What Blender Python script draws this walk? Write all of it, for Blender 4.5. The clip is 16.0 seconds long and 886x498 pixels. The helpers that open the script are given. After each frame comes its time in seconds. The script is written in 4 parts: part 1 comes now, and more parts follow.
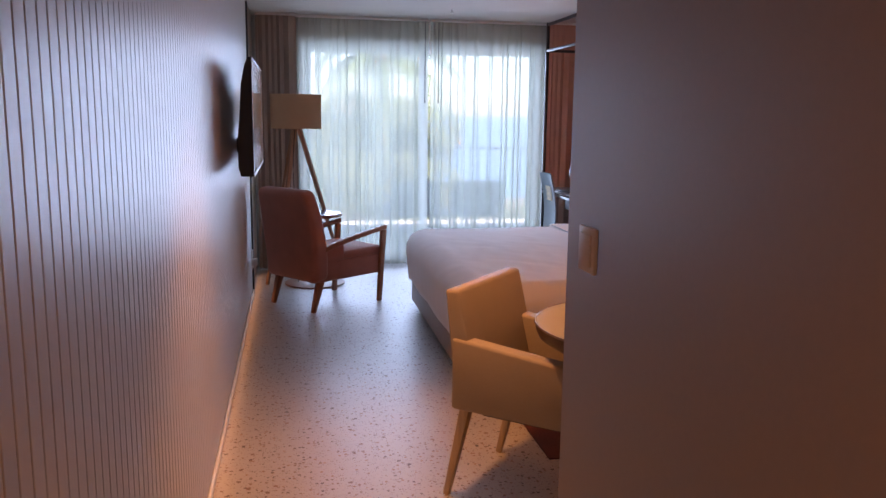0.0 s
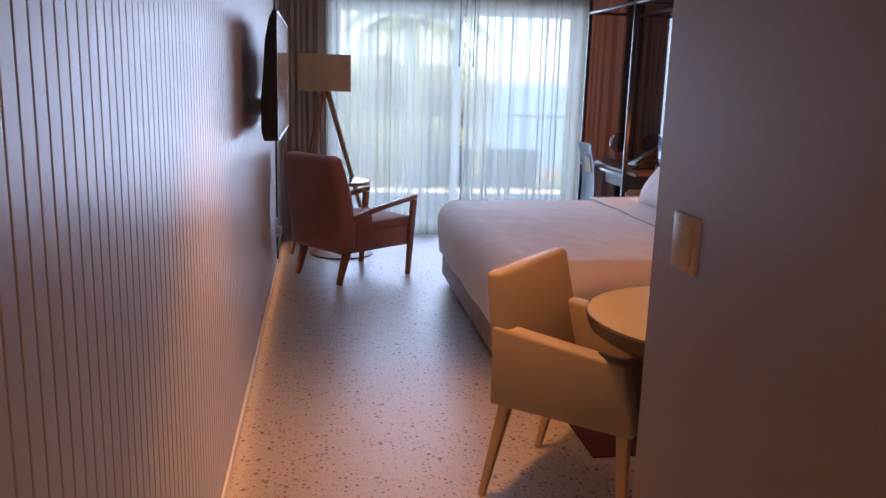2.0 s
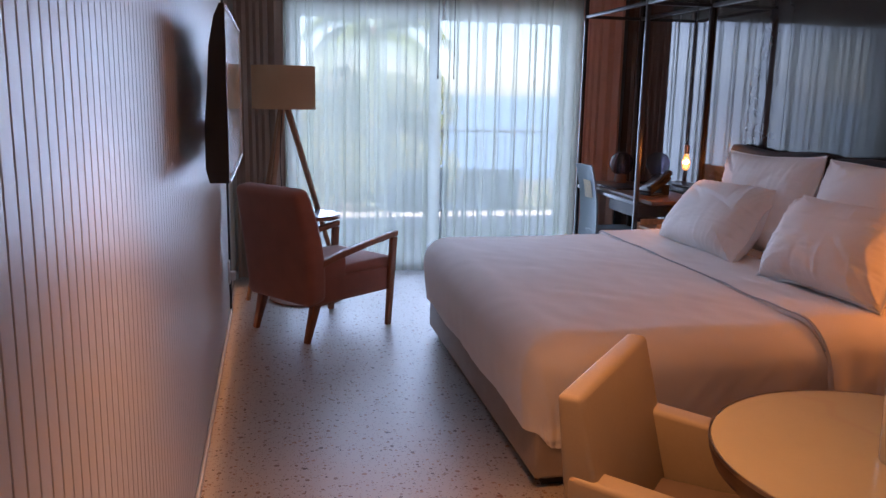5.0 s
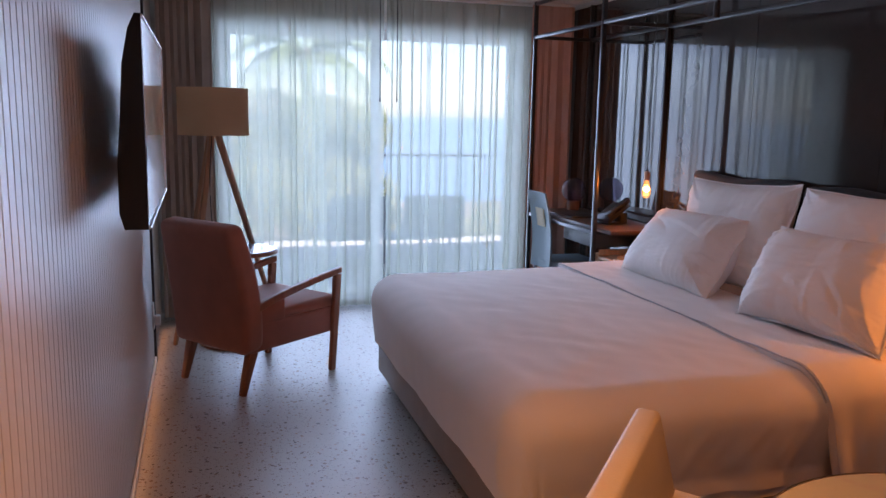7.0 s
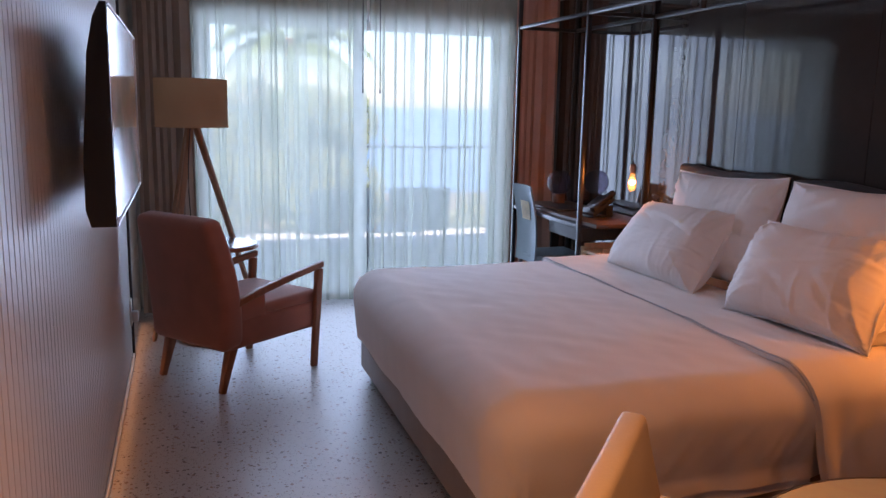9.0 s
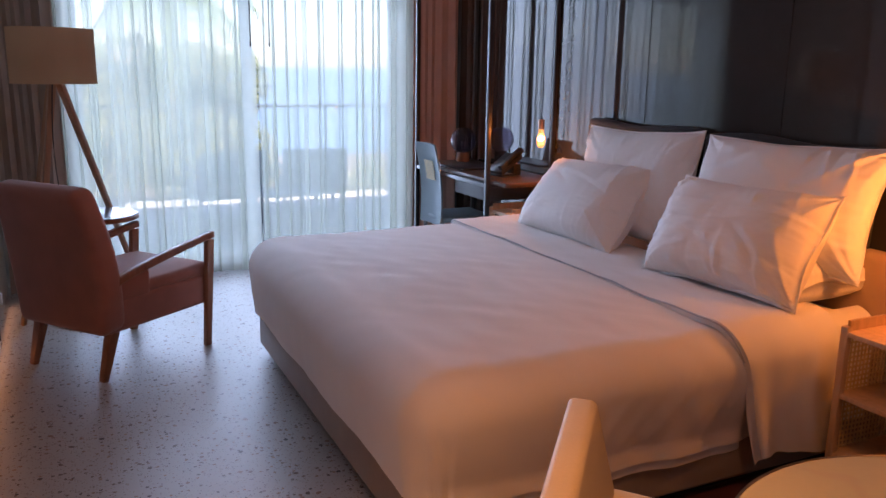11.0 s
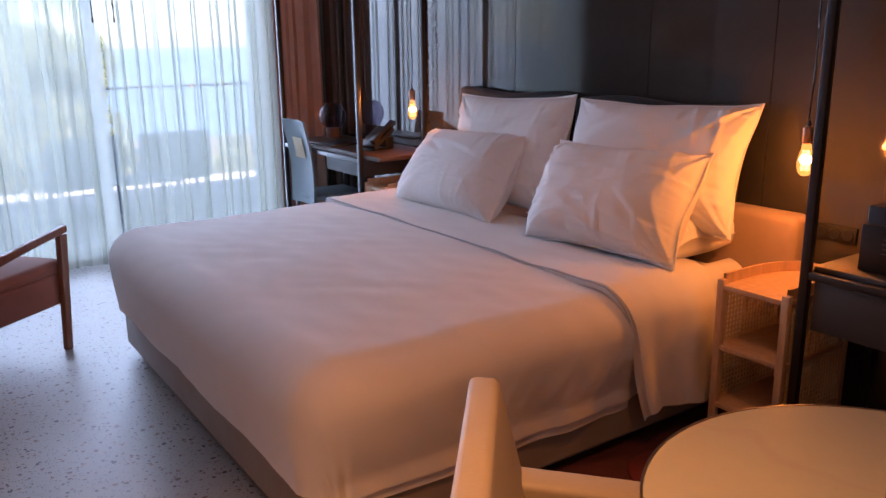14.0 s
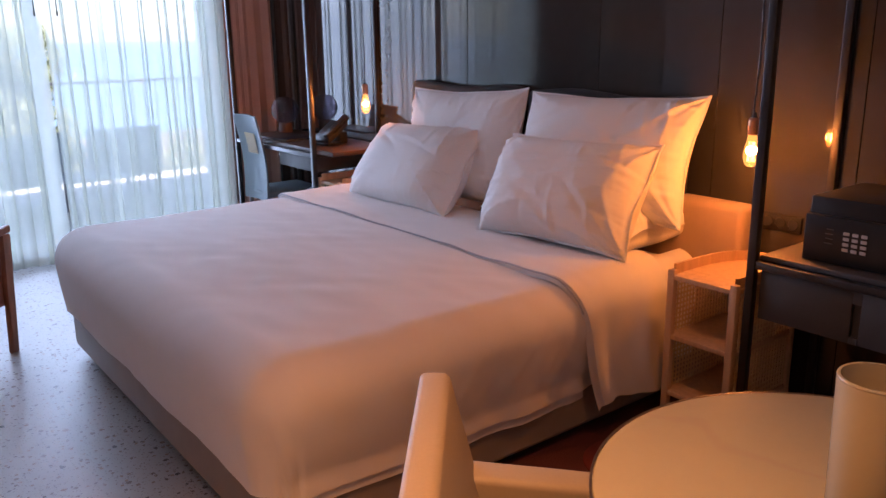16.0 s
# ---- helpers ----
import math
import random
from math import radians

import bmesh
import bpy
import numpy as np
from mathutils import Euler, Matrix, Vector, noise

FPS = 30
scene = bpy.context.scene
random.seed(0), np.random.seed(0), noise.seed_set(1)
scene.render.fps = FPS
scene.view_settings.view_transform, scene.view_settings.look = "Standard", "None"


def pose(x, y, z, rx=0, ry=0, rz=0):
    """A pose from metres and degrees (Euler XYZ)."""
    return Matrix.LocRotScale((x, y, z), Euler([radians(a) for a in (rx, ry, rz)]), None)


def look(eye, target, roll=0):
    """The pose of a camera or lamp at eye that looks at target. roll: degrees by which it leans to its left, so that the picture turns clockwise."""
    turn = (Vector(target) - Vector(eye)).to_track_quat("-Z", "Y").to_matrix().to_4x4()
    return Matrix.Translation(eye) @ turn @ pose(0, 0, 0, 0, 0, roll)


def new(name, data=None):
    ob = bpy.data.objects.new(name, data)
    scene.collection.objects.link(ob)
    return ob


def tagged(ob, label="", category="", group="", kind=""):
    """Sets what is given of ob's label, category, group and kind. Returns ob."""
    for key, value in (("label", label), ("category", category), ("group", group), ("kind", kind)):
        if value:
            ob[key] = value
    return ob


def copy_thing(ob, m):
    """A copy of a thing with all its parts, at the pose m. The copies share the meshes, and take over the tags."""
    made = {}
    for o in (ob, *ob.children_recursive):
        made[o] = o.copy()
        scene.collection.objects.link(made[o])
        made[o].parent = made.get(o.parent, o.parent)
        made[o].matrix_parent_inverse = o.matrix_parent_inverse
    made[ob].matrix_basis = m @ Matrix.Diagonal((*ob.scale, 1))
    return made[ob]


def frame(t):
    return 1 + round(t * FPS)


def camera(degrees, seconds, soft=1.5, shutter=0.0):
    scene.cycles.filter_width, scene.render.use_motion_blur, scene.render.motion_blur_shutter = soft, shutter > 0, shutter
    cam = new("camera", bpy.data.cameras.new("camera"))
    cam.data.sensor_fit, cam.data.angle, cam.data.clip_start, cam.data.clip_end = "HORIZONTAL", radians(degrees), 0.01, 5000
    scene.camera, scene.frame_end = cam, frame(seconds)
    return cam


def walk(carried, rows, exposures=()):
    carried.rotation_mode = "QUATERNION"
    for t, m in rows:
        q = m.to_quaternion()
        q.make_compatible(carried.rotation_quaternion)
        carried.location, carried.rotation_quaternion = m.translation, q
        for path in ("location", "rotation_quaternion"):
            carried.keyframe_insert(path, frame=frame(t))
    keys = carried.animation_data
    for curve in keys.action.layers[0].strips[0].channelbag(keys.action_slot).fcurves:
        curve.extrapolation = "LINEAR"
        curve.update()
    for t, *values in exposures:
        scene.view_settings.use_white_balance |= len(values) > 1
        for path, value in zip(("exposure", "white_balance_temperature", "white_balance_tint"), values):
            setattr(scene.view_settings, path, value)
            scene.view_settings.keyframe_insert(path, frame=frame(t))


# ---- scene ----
cam = camera(57.9, 16.0)
PATH = [
    (0, (0.34, 1.826, 1.478), (0.706, 3.764, 1.149), 0.7),
    (0.5, (0.355, 1.817, 1.479), (0.707, 3.756, 1.134), 0.6),
    (1, (0.386, 1.833, 1.473), (0.716, 3.771, 1.11), 0.8),
    (1.5, (0.388, 1.919, 1.45), (0.698, 3.856, 1.062), 1.2),
    (2, (0.343, 2.144, 1.458), (0.646, 4.078, 1.048), 1.7),
    (2.5, (0.323, 2.281, 1.447), (0.655, 4.208, 1.025), 1.7),
    (3, (0.353, 2.475, 1.446), (0.723, 4.394, 1.019), 1.7),
    (3.5, (0.383, 2.619, 1.461), (0.749, 4.539, 1.037), 1.6),
    (4, (0.346, 2.792, 1.448), (0.69, 4.717, 1.027), 1.6),
    (4.5, (0.296, 2.967, 1.465), (0.665, 4.891, 1.062), 1.4),
    (7, (0.294, 3.555, 1.491), (0.869, 5.443, 1.165), 1.1),
    (7.5, (0.305, 3.549, 1.512), (0.893, 5.433, 1.183), 1.2),
    (8, (0.317, 3.552, 1.514), (0.909, 5.433, 1.18), 1.1),
    (10.3, (0.338, 3.799, 1.462), (1.056, 5.622, 1.063), 1.6),
    (10.5, (0.338, 3.831, 1.46), (1.094, 5.636, 1.047), 1.5),
    (11, (0.385, 3.899, 1.46), (1.225, 5.66, 1.022), 0.9),
    (11.5, (0.425, 3.944, 1.451), (1.326, 5.674, 1.011), 0.7),
    (12, (0.414, 3.988, 1.45), (1.399, 5.67, 1.002), 0.2),
    (12.5, (0.402, 3.992, 1.447), (1.448, 5.634, 0.988), -0.3),
    (13, (0.407, 4.0, 1.438), (1.495, 5.611, 0.97), -0.6),
    (13.5, (0.413, 4.001, 1.438), (1.509, 5.602, 0.952), -0.8),
    (14, (0.418, 4.005, 1.438), (1.521, 5.598, 0.941), -0.7),
    (14.5, (0.426, 4.005, 1.437), (1.544, 5.585, 0.934), -0.7),
    (15, (0.435, 4.001, 1.439), (1.59, 5.551, 0.926), -0.6),
    (15.5, (0.438, 4.0, 1.437), (1.615, 5.533, 0.925), -0.7),
    (16, (0.438, 4.0, 1.438), (1.621, 5.529, 0.925), -0.8),
]

# ---- world, sun, large lights, exposure ----
EXPO = [(0.0, 1.16, 6650, 30), (3.0, 1.10, 6600, 29), (4.3, 0.92, 6450, 28), (7.0, 1.01, 6500, 28), (10.5, 1.06, 6600, 28), (11.2, 1.14, 6580, 29), (13.0, 1.17, 6550, 30), (16.0, 1.31, 6500, 30)]


def eye_rows():
    return [(t, look(e, g, r)) for t, e, g, r in PATH]


walk(cam, eye_rows(), EXPO)

world = bpy.data.worlds.new("sky")
scene.world = world
world.use_nodes = True
wn = world.node_tree.nodes
sky = wn.new("ShaderNodeTexSky")
sky.sky_type, sky.sun_disc = "NISHITA", False
sky.altitude = 0
sky.sun_elevation, sky.sun_rotation = radians(52), radians(200)
sky.air_density, sky.dust_density, sky.ozone_density = 1.0, 0.8, 3.0
wn["Background"].inputs["Strength"].default_value = 0.13
world.node_tree.links.new(sky.outputs[0], wn["Background"].inputs["Color"])


def lamp(name, kind, energy, colour, m, **more):
    data = bpy.data.lights.new(name, kind)
    data.energy, data.color = energy, colour
    if "size" in more:
        data.shape, data.size, data.size_y = "RECTANGLE", more["size"], more["size_y"]
    if "radius" in more:
        data.shadow_soft_size = more["radius"]
    if "cone" in more:
        data.spot_size, data.spot_blend = radians(more["cone"]), 1.0
    if "angle" in more:
        data.angle = radians(more["angle"])
    ob = new(name, data)
    ob.matrix_world = m
    return ob


lamp("sun", "SUN", 5.0, (1.0, 0.95, 0.88), look((0, 0, 30), (4, 11, 30 - 15)), angle=0.6)
lamp("window_daylight", "AREA", 24, (0.50, 0.72, 1.0), look((1.62, 9.765, 1.12), (1.62, 8.0, 1.08)), size=2.35, size_y=2.05).data.spread = radians(82)
lamp("window_skylight", "AREA", 6, (0.50, 0.72, 1.0), look((1.62, 10.0, 1.55), (1.62, 9.36, 0.78)), size=2.3, size_y=1.1).data.spread = radians(98)
WARM = (1.0, 0.43, 0.135)
AMBER = (1.0, 0.31, 0.05)
lamp("unseen_warm_spot", "SPOT", 66, WARM, look((0.72, 4.62, 2.31), (0.74, 4.66, 0)), radius=0.05, cone=86)
# Unseen spot, added to warm the bed's near side and aimed past the table.
lamp("unseen_warm_spot", "SPOT", 13, (1.0, 0.36, 0.08), look((1.9, 4.9, 2.31), (1.9, 6.1, 0.3)), radius=0.06, cone=104)
lamp("skirting_glow", "AREA", 0.6, WARM, look((0.018, 6.0, 0.055), (0.5, 6.0, -0.25)), size=6.6, size_y=0.03)
lamp("unseen_warm_spot", "SPOT", 22, WARM, look((0.45, 1.2, 2.31), (0.45, 1.6, 0)), radius=0.03, cone=130)

# ---- materials ----
MATS = {}


def pmat(name, colour, rough=0.5, metal=0.0, var=0.12, scale=6.0, fine=90.0, bump=0.05, spec=0.5, ior=1.5, sheen=0.0, stretch=(1, 1, 1), dist=0.002):
    """A surface with broad and fine variation in tone, gloss and relief, in object space."""
    if name in MATS:
        return MATS[name]
    m = bpy.data.materials.new(name)
    m.use_nodes = True
    n, l = m.node_tree.nodes, m.node_tree.links
    b = n["Principled BSDF"]
    tc = n.new("ShaderNodeTexCoord")
    mp = n.new("ShaderNodeMapping")
    mp.inputs["Scale"].default_value = stretch
    l.new(tc.outputs["Object"], mp.inputs["Vector"])
    a, f = n.new("ShaderNodeTexNoise"), n.new("ShaderNodeTexNoise")
    a.inputs["Scale"].default_value, a.inputs["Detail"].default_value = scale, 5
    f.inputs["Scale"].default_value, f.inputs["Detail"].default_value = fine, 3
    for k in (a, f):
        l.new(mp.outputs[0], k.inputs["Vector"])
    mix = n.new("ShaderNodeMath")
    mix.operation = "MULTIPLY_ADD"
    mix.inputs[1].default_value = 0.35
    l.new(f.outputs["Fac"], mix.inputs[0])
    l.new(a.outputs["Fac"], mix.inputs[2])
    r = n.new("ShaderNodeValToRGB")
    r.color_ramp.elements[0].position, r.color_ramp.elements[1].position = 0.42, 0.95
    r.color_ramp.elements[0].color = (*[c * (1 - var) for c in colour], 1)
    r.color_ramp.elements[1].color = (*[min(1, c * (1 + var)) for c in colour], 1)
    l.new(mix.outputs[0], r.inputs[0])
    l.new(r.outputs[0], b.inputs["Base Color"])
    rr = n.new("ShaderNodeMapRange")
    rr.inputs["To Min"].default_value, rr.inputs["To Max"].default_value = max(0.02, rough * 0.85), min(1, rough * 1.15)
    l.new(a.outputs["Fac"], rr.inputs["Value"])
    l.new(rr.outputs[0], b.inputs["Roughness"])
    b.inputs["Metallic"].default_value = metal
    b.inputs["IOR"].default_value = ior
    b.inputs["Specular IOR Level"].default_value = spec
    b.inputs["Sheen Weight"].default_value = sheen
    if bump:
        u = n.new("ShaderNodeBump")
        u.inputs["Strength"].default_value, u.inputs["Distance"].default_value = bump, dist
        l.new(f.outputs["Fac"], u.inputs["Height"])
        l.new(u.outputs[0], b.inputs["Normal"])
    MATS[name] = m
    return m


def glass(name, colour, rough=0.0, ior=1.45):
    m = pmat(name, colour, rough=max(0.02, rough), var=0.0, bump=0.0, ior=ior)
    m.node_tree.nodes["Principled BSDF"].inputs["Transmission Weight"].default_value = 1.0
    return m


def glow(name, colour, strength):
    m = pmat(name, colour, var=0.05)
    b = m.node_tree.nodes["Principled BSDF"]
    b.inputs["Emission Color"].default_value = (*colour, 1)
    b.inputs["Emission Strength"].default_value = strength
    return m


def thin_pane():
    """Clear flat glass: light goes straight through, with a faint mirror on top."""
    m = bpy.data.materials.new("window_pane")
    m.use_nodes = True
    n, l = m.node_tree.nodes, m.node_tree.links
    n.remove(n["Principled BSDF"])
    tr, gl, mix = n.new("ShaderNodeBsdfTransparent"), n.new("ShaderNodeBsdfGlossy"), n.new("ShaderNodeMixShader")
    tr.inputs["Color"].default_value = (0.95, 0.98, 0.97, 1)
    gl.inputs["Roughness"].default_value = 0.02
    mix.inputs[0].default_value = 0.02
    l.new(tr.outputs[0], mix.inputs[1])
    l.new(gl.outputs[0], mix.inputs[2])
    l.new(mix.outputs[0], n["Material Output"].inputs["Surface"])
    return m


def sheer(name, colour, clear):
    """Thin net: part see-through, part cloth that scatters light to both sides."""
    m = bpy.data.materials.new(name)
    m.use_nodes = True
    n, l = m.node_tree.nodes, m.node_tree.links
    n.remove(n["Principled BSDF"])
    out = n["Material Output"]
    tr, tl, df = n.new("ShaderNodeBsdfTransparent"), n.new("ShaderNodeBsdfTranslucent"), n.new("ShaderNodeBsdfDiffuse")
    for k in (tl, df):
        k.inputs["Color"].default_value = (*colour, 1)
    cloth, mix = n.new("ShaderNodeMixShader"), n.new("ShaderNodeMixShader")
    cloth.inputs[0].default_value = 0.5
    l.new(tl.outputs[0], cloth.inputs[1])
    l.new(df.outputs[0], cloth.inputs[2])
    tc, no, rg = n.new("ShaderNodeTexCoord"), n.new("ShaderNodeTexNoise"), n.new("ShaderNodeMapRange")
    no.inputs["Scale"].default_value = 14
    rg.inputs["To Min"].default_value, rg.inputs["To Max"].default_value = 1 - clear - 0.02, 1 - clear + 0.02
    l.new(tc.outputs["Object"], no.inputs["Vector"])
    l.new(no.outputs["Fac"], rg.inputs["Value"])
    l.new(rg.outputs[0], mix.inputs[0])
    l.new(tr.outputs[0], mix.inputs[1])
    l.new(cloth.outputs[0], mix.inputs[2])
    l.new(mix.outputs[0], out.inputs["Surface"])
    return m


def terrazzo():
    m = pmat("terrazzo", (0.40, 0.375, 0.34), rough=0.42, var=0.05, scale=1.5, fine=40, bump=0.0)
    n, l = m.node_tree.nodes, m.node_tree.links
    b = n["Principled BSDF"]
    base = b.inputs["Base Color"].links[0].from_socket
    tc = [k for k in n if k.type == "TEX_COORD"][0]
    for size, keep, edge, tones in ((46, 0.38, 0.30, ((0.06, 0.05, 0.045), (0.30, 0.17, 0.09))), (105, 0.50, 0.36, ((0.16, 0.135, 0.11), (0.40, 0.34, 0.28))), (27, 0.16, 0.27, ((0.05, 0.045, 0.04), (0.26, 0.15, 0.09)))):
        v = n.new("ShaderNodeTexVoronoi")
        v.inputs["Scale"].default_value = size
        wob = n.new("ShaderNodeTexNoise")
        wob.inputs["Scale"].default_value = size * 1.6
        add = n.new("ShaderNodeMixRGB")
        add.blend_type = "ADD"
        add.inputs[0].default_value = 0.5 / size
        l.new(tc.outputs["Object"], wob.inputs["Vector"])
        l.new(tc.outputs["Object"], add.inputs[1])
        l.new(wob.outputs["Color"], add.inputs[2])
        l.new(add.outputs[0], v.inputs["Vector"])
        sep = n.new("ShaderNodeSeparateColor")
        l.new(v.outputs["Color"], sep.inputs[0])
        near, pick, both = n.new("ShaderNodeMath"), n.new("ShaderNodeMath"), n.new("ShaderNodeMath")
        near.operation, pick.operation, both.operation = "LESS_THAN", "LESS_THAN", "MULTIPLY"
        near.inputs[1].default_value, pick.inputs[1].default_value = edge, keep
        l.new(v.outputs["Distance"], near.inputs[0])
        l.new(sep.outputs[0], pick.inputs[0])
        l.new(near.outputs[0], both.inputs[0])
        l.new(pick.outputs[0], both.inputs[1])
        tone, mix = n.new("ShaderNodeMixRGB"), n.new("ShaderNodeMixRGB")
        tone.inputs[1].default_value, tone.inputs[2].default_value = (*tones[0], 1), (*tones[1], 1)
        l.new(sep.outputs[1], tone.inputs[0])
        l.new(both.outputs[0], mix.inputs[0])
        l.new(base, mix.inputs[1])
        l.new(tone.outputs[0], mix.inputs[2])
        base = mix.outputs[0]
    l.new(base, b.inputs["Base Color"])
    return m


def marble():
    m = pmat("marble", (0.44, 0.395, 0.27), rough=0.16, var=0.03, bump=0.0)
    n, l = m.node_tree.nodes, m.node_tree.links
    b = n["Principled BSDF"]
    base = b.inputs["Base Color"].links[0].from_socket
    tc = [k for k in n if k.type == "TEX_COORD"][0]
    w = n.new("ShaderNodeTexWave")
    w.inputs["Scale"].default_value, w.inputs["Distortion"].default_value, w.inputs["Detail"].default_value = 0.75, 9.0, 4
    w.inputs["Detail Scale"].default_value = 1.2
    l.new(tc.outputs["Object"], w.inputs["Vector"])
    r = n.new("ShaderNodeValToRGB")
    r.color_ramp.elements[0].position, r.color_ramp.elements[1].position = 0.0, 0.007
    r.color_ramp.elements[0].color, r.color_ramp.elements[1].color = (0.5, 0.5, 0.5, 1), (0, 0, 0, 1)
    l.new(w.outputs["Fac"], r.inputs[0])
    mix = n.new("ShaderNodeMixRGB")
    mix.inputs[2].default_value = (0.42, 0.35, 0.26, 1)
    l.new(r.outputs[0], mix.inputs[0])
    l.new(base, mix.inputs[1])
    l.new(mix.outputs[0], b.inputs["Base Color"])
    return m


def screen_picture():
    """A lit screen with a soft moving-picture still: foliage green over warm orange and pale patches."""
    m = pmat("screen", (0.012, 0.012, 0.012), rough=0.09, var=0.0, bump=0.0)
    n, l = m.node_tree.nodes, m.node_tree.links
    b = n["Principled BSDF"]
    tc = [k for k in n if k.type == "TEX_COORD"][0]
    no = n.new("ShaderNodeTexNoise")
    no.inputs["Scale"].default_value, no.inputs["Detail"].default_value, no.inputs["Distortion"].default_value = 4.5, 2, 1.2
    l.new(tc.outputs["Object"], no.inputs["Vector"])
    r = n.new("ShaderNodeValToRGB")
    r.color_ramp.elements[0].position, r.color_ramp.elements[0].color = 0.30, (0.02, 0.10, 0.05, 1)
    r.color_ramp.elements[1].position, r.color_ramp.elements[1].color = 0.70, (0.20, 0.26, 0.24, 1)
    for p, c in ((0.45, (0.05, 0.02, 0.015, 1)), (0.56, (0.22, 0.11, 0.06, 1))):
        e = r.color_ramp.elements.new(p)
        e.color = c
    l.new(no.outputs["Fac"], r.inputs[0])
    l.new(r.outputs[0], b.inputs["Emission Color"])
    b.inputs["Emission Strength"].default_value = 0.16
    return m


M_WALL = pmat("panel_paint", (0.63, 0.60, 0.57), rough=0.38, var=0.05, scale=1.2, fine=60, bump=0.02, ior=1.4, spec=0.4)
M_TAUPE = pmat("taupe_panel", (0.38, 0.295, 0.23), rough=0.62, var=0.06, scale=1.0, fine=70, bump=0.03)
M_PLASTER = pmat("plaster", (0.70, 0.67, 0.63), rough=0.85, var=0.05, scale=2, fine=50, bump=0.06)
M_WHITE = pmat("white_paint", (0.78, 0.77, 0.74), rough=0.45, var=0.04)
M_FLOOR = terrazzo()
M_LACQUER = pmat("dark_lacquer", (0.036, 0.034, 0.033), rough=0.035, var=0.12, scale=0.8, fine=20, bump=0.0, ior=1.63)
M_BLACK = pmat("black_metal", (0.036, 0.036, 0.038), rough=0.34, metal=0.4, var=0.2, bump=0.04)
M_STEEL = pmat("grey_metal", (0.20, 0.20, 0.21), rough=0.32, metal=0.8, var=0.1, bump=0.03)
M_ALU = pmat("window_aluminium", (0.80, 0.82, 0.84), rough=0.35, metal=0.2, var=0.04, bump=0.02)
M_LINEN = pmat("white_cotton", (0.80, 0.78, 0.76), rough=0.85, var=0.03, scale=3, fine=350, bump=0.12, sheen=0.15, dist=0.001)
def crumple(m, scale, strength, dist, kind="FBM"):
    """Adds soft cloth creases below the weave."""
    n, l = m.node_tree.nodes, m.node_tree.links
    tc = [k for k in n if k.type == "TEX_COORD"][0]
    weave = [k for k in n if k.type == "BUMP"][0]
    no, u = n.new("ShaderNodeTexNoise"), n.new("ShaderNodeBump")
    no.noise_type = kind
    no.inputs["Scale"].default_value, no.inputs["Detail"].default_value, no.inputs["Distortion"].default_value = scale, 2.5, 0.9
    u.inputs["Strength"].default_value, u.inputs["Distance"].default_value = strength, dist
    l.new(tc.outputs["Object"], no.inputs["Vector"])
    l.new(no.outputs["Fac"], u.inputs["Height"])
    if weave.inputs["Normal"].is_linked:
        l.new(weave.inputs["Normal"].links[0].from_socket, u.inputs["Normal"])
    l.new(u.outputs[0], weave.inputs["Normal"])


crumple(M_LINEN, 3.2, 0.35, 0.010)
crumple(M_LINEN, 2.2, 0.12, 0.008, "RIDGED_MULTIFRACTAL")
M_PILLOW = pmat("white_pillow_cotton", (0.80, 0.78, 0.76), rough=0.85, var=0.03, scale=3, fine=350, bump=0.12, sheen=0.15, dist=0.001)
crumple(M_PILLOW, 7.0, 0.45, 0.009)
crumple(M_PILLOW, 3.6, 0.50, 0.013, "RIDGED_MULTIFRACTAL")
M_PIPING = pmat("grey_piping", (0.46, 0.48, 0.52), rough=0.8, var=0.08)
M_BASE = pmat("taupe_bed_fabric", (0.30, 0.255, 0.22), rough=0.9, var=0.10, scale=8, fine=420, bump=0.25, sheen=0.2)
M_HEAD = pmat("beige_headboard_fabric", (0.42, 0.31, 0.22), rough=0.85, var=0.08, scale=6, fine=380, bump=0.2, sheen=0.2)
M_BLACKCLOTH = pmat("black_velvet", (0.014, 0.013, 0.014), rough=0.8, var=0.2, fine=200, bump=0.1, sheen=0.1)
M_TERRA = pmat("terracotta_upholstery", (0.36, 0.145, 0.108), rough=0.9, var=0.12, scale=9, fine=420, bump=0.3, sheen=0.3)
M_WOODRED = pmat("reddish_wood", (0.27, 0.115, 0.06), rough=0.42, var=0.25, scale=5, fine=70, bump=0.06, stretch=(9, 9, 1))
M_OAK = pmat("pale_oak", (0.58, 0.40, 0.25), rough=0.5, var=0.16, scale=5, fine=60, bump=0.06, stretch=(9, 9, 1))
M_LAMPWOOD = pmat("lamp_wood", (0.36, 0.20, 0.12), rough=0.5, var=0.2, scale=5, fine=60, bump=0.05, stretch=(9, 9, 1))
M_LEATHER = pmat("tan_leather", (0.34, 0.285, 0.21), rough=0.56, var=0.08, scale=5, fine=160, bump=0.16)
M_LEATHERDK = pmat("brown_seat_fabric", (0.13, 0.10, 0.085), rough=0.8, var=0.15, fine=300, bump=0.2)
M_BEIGEWOOD = pmat("beige_leg_wood", (0.50, 0.38, 0.24), rough=0.45, var=0.15, stretch=(9, 9, 1))
M_SHADE = sheer("linen_shade", (0.66, 0.47, 0.31), 0.06)
M_DRAPE = pmat("taupe_drape", (0.37, 0.31, 0.265), rough=0.9, var=0.12, scale=4, fine=260, bump=0.2, sheen=0.2)
M_DRAPERED = pmat("rust_drape", (0.60, 0.36, 0.28), rough=0.9, var=0.12, scale=4, fine=260, bump=0.2, sheen=0.2)
M_DESK = pmat("dark_walnut", (0.085, 0.048, 0.032), rough=0.35, var=0.25, scale=4, fine=50, bump=0.05, stretch=(8, 1, 8))
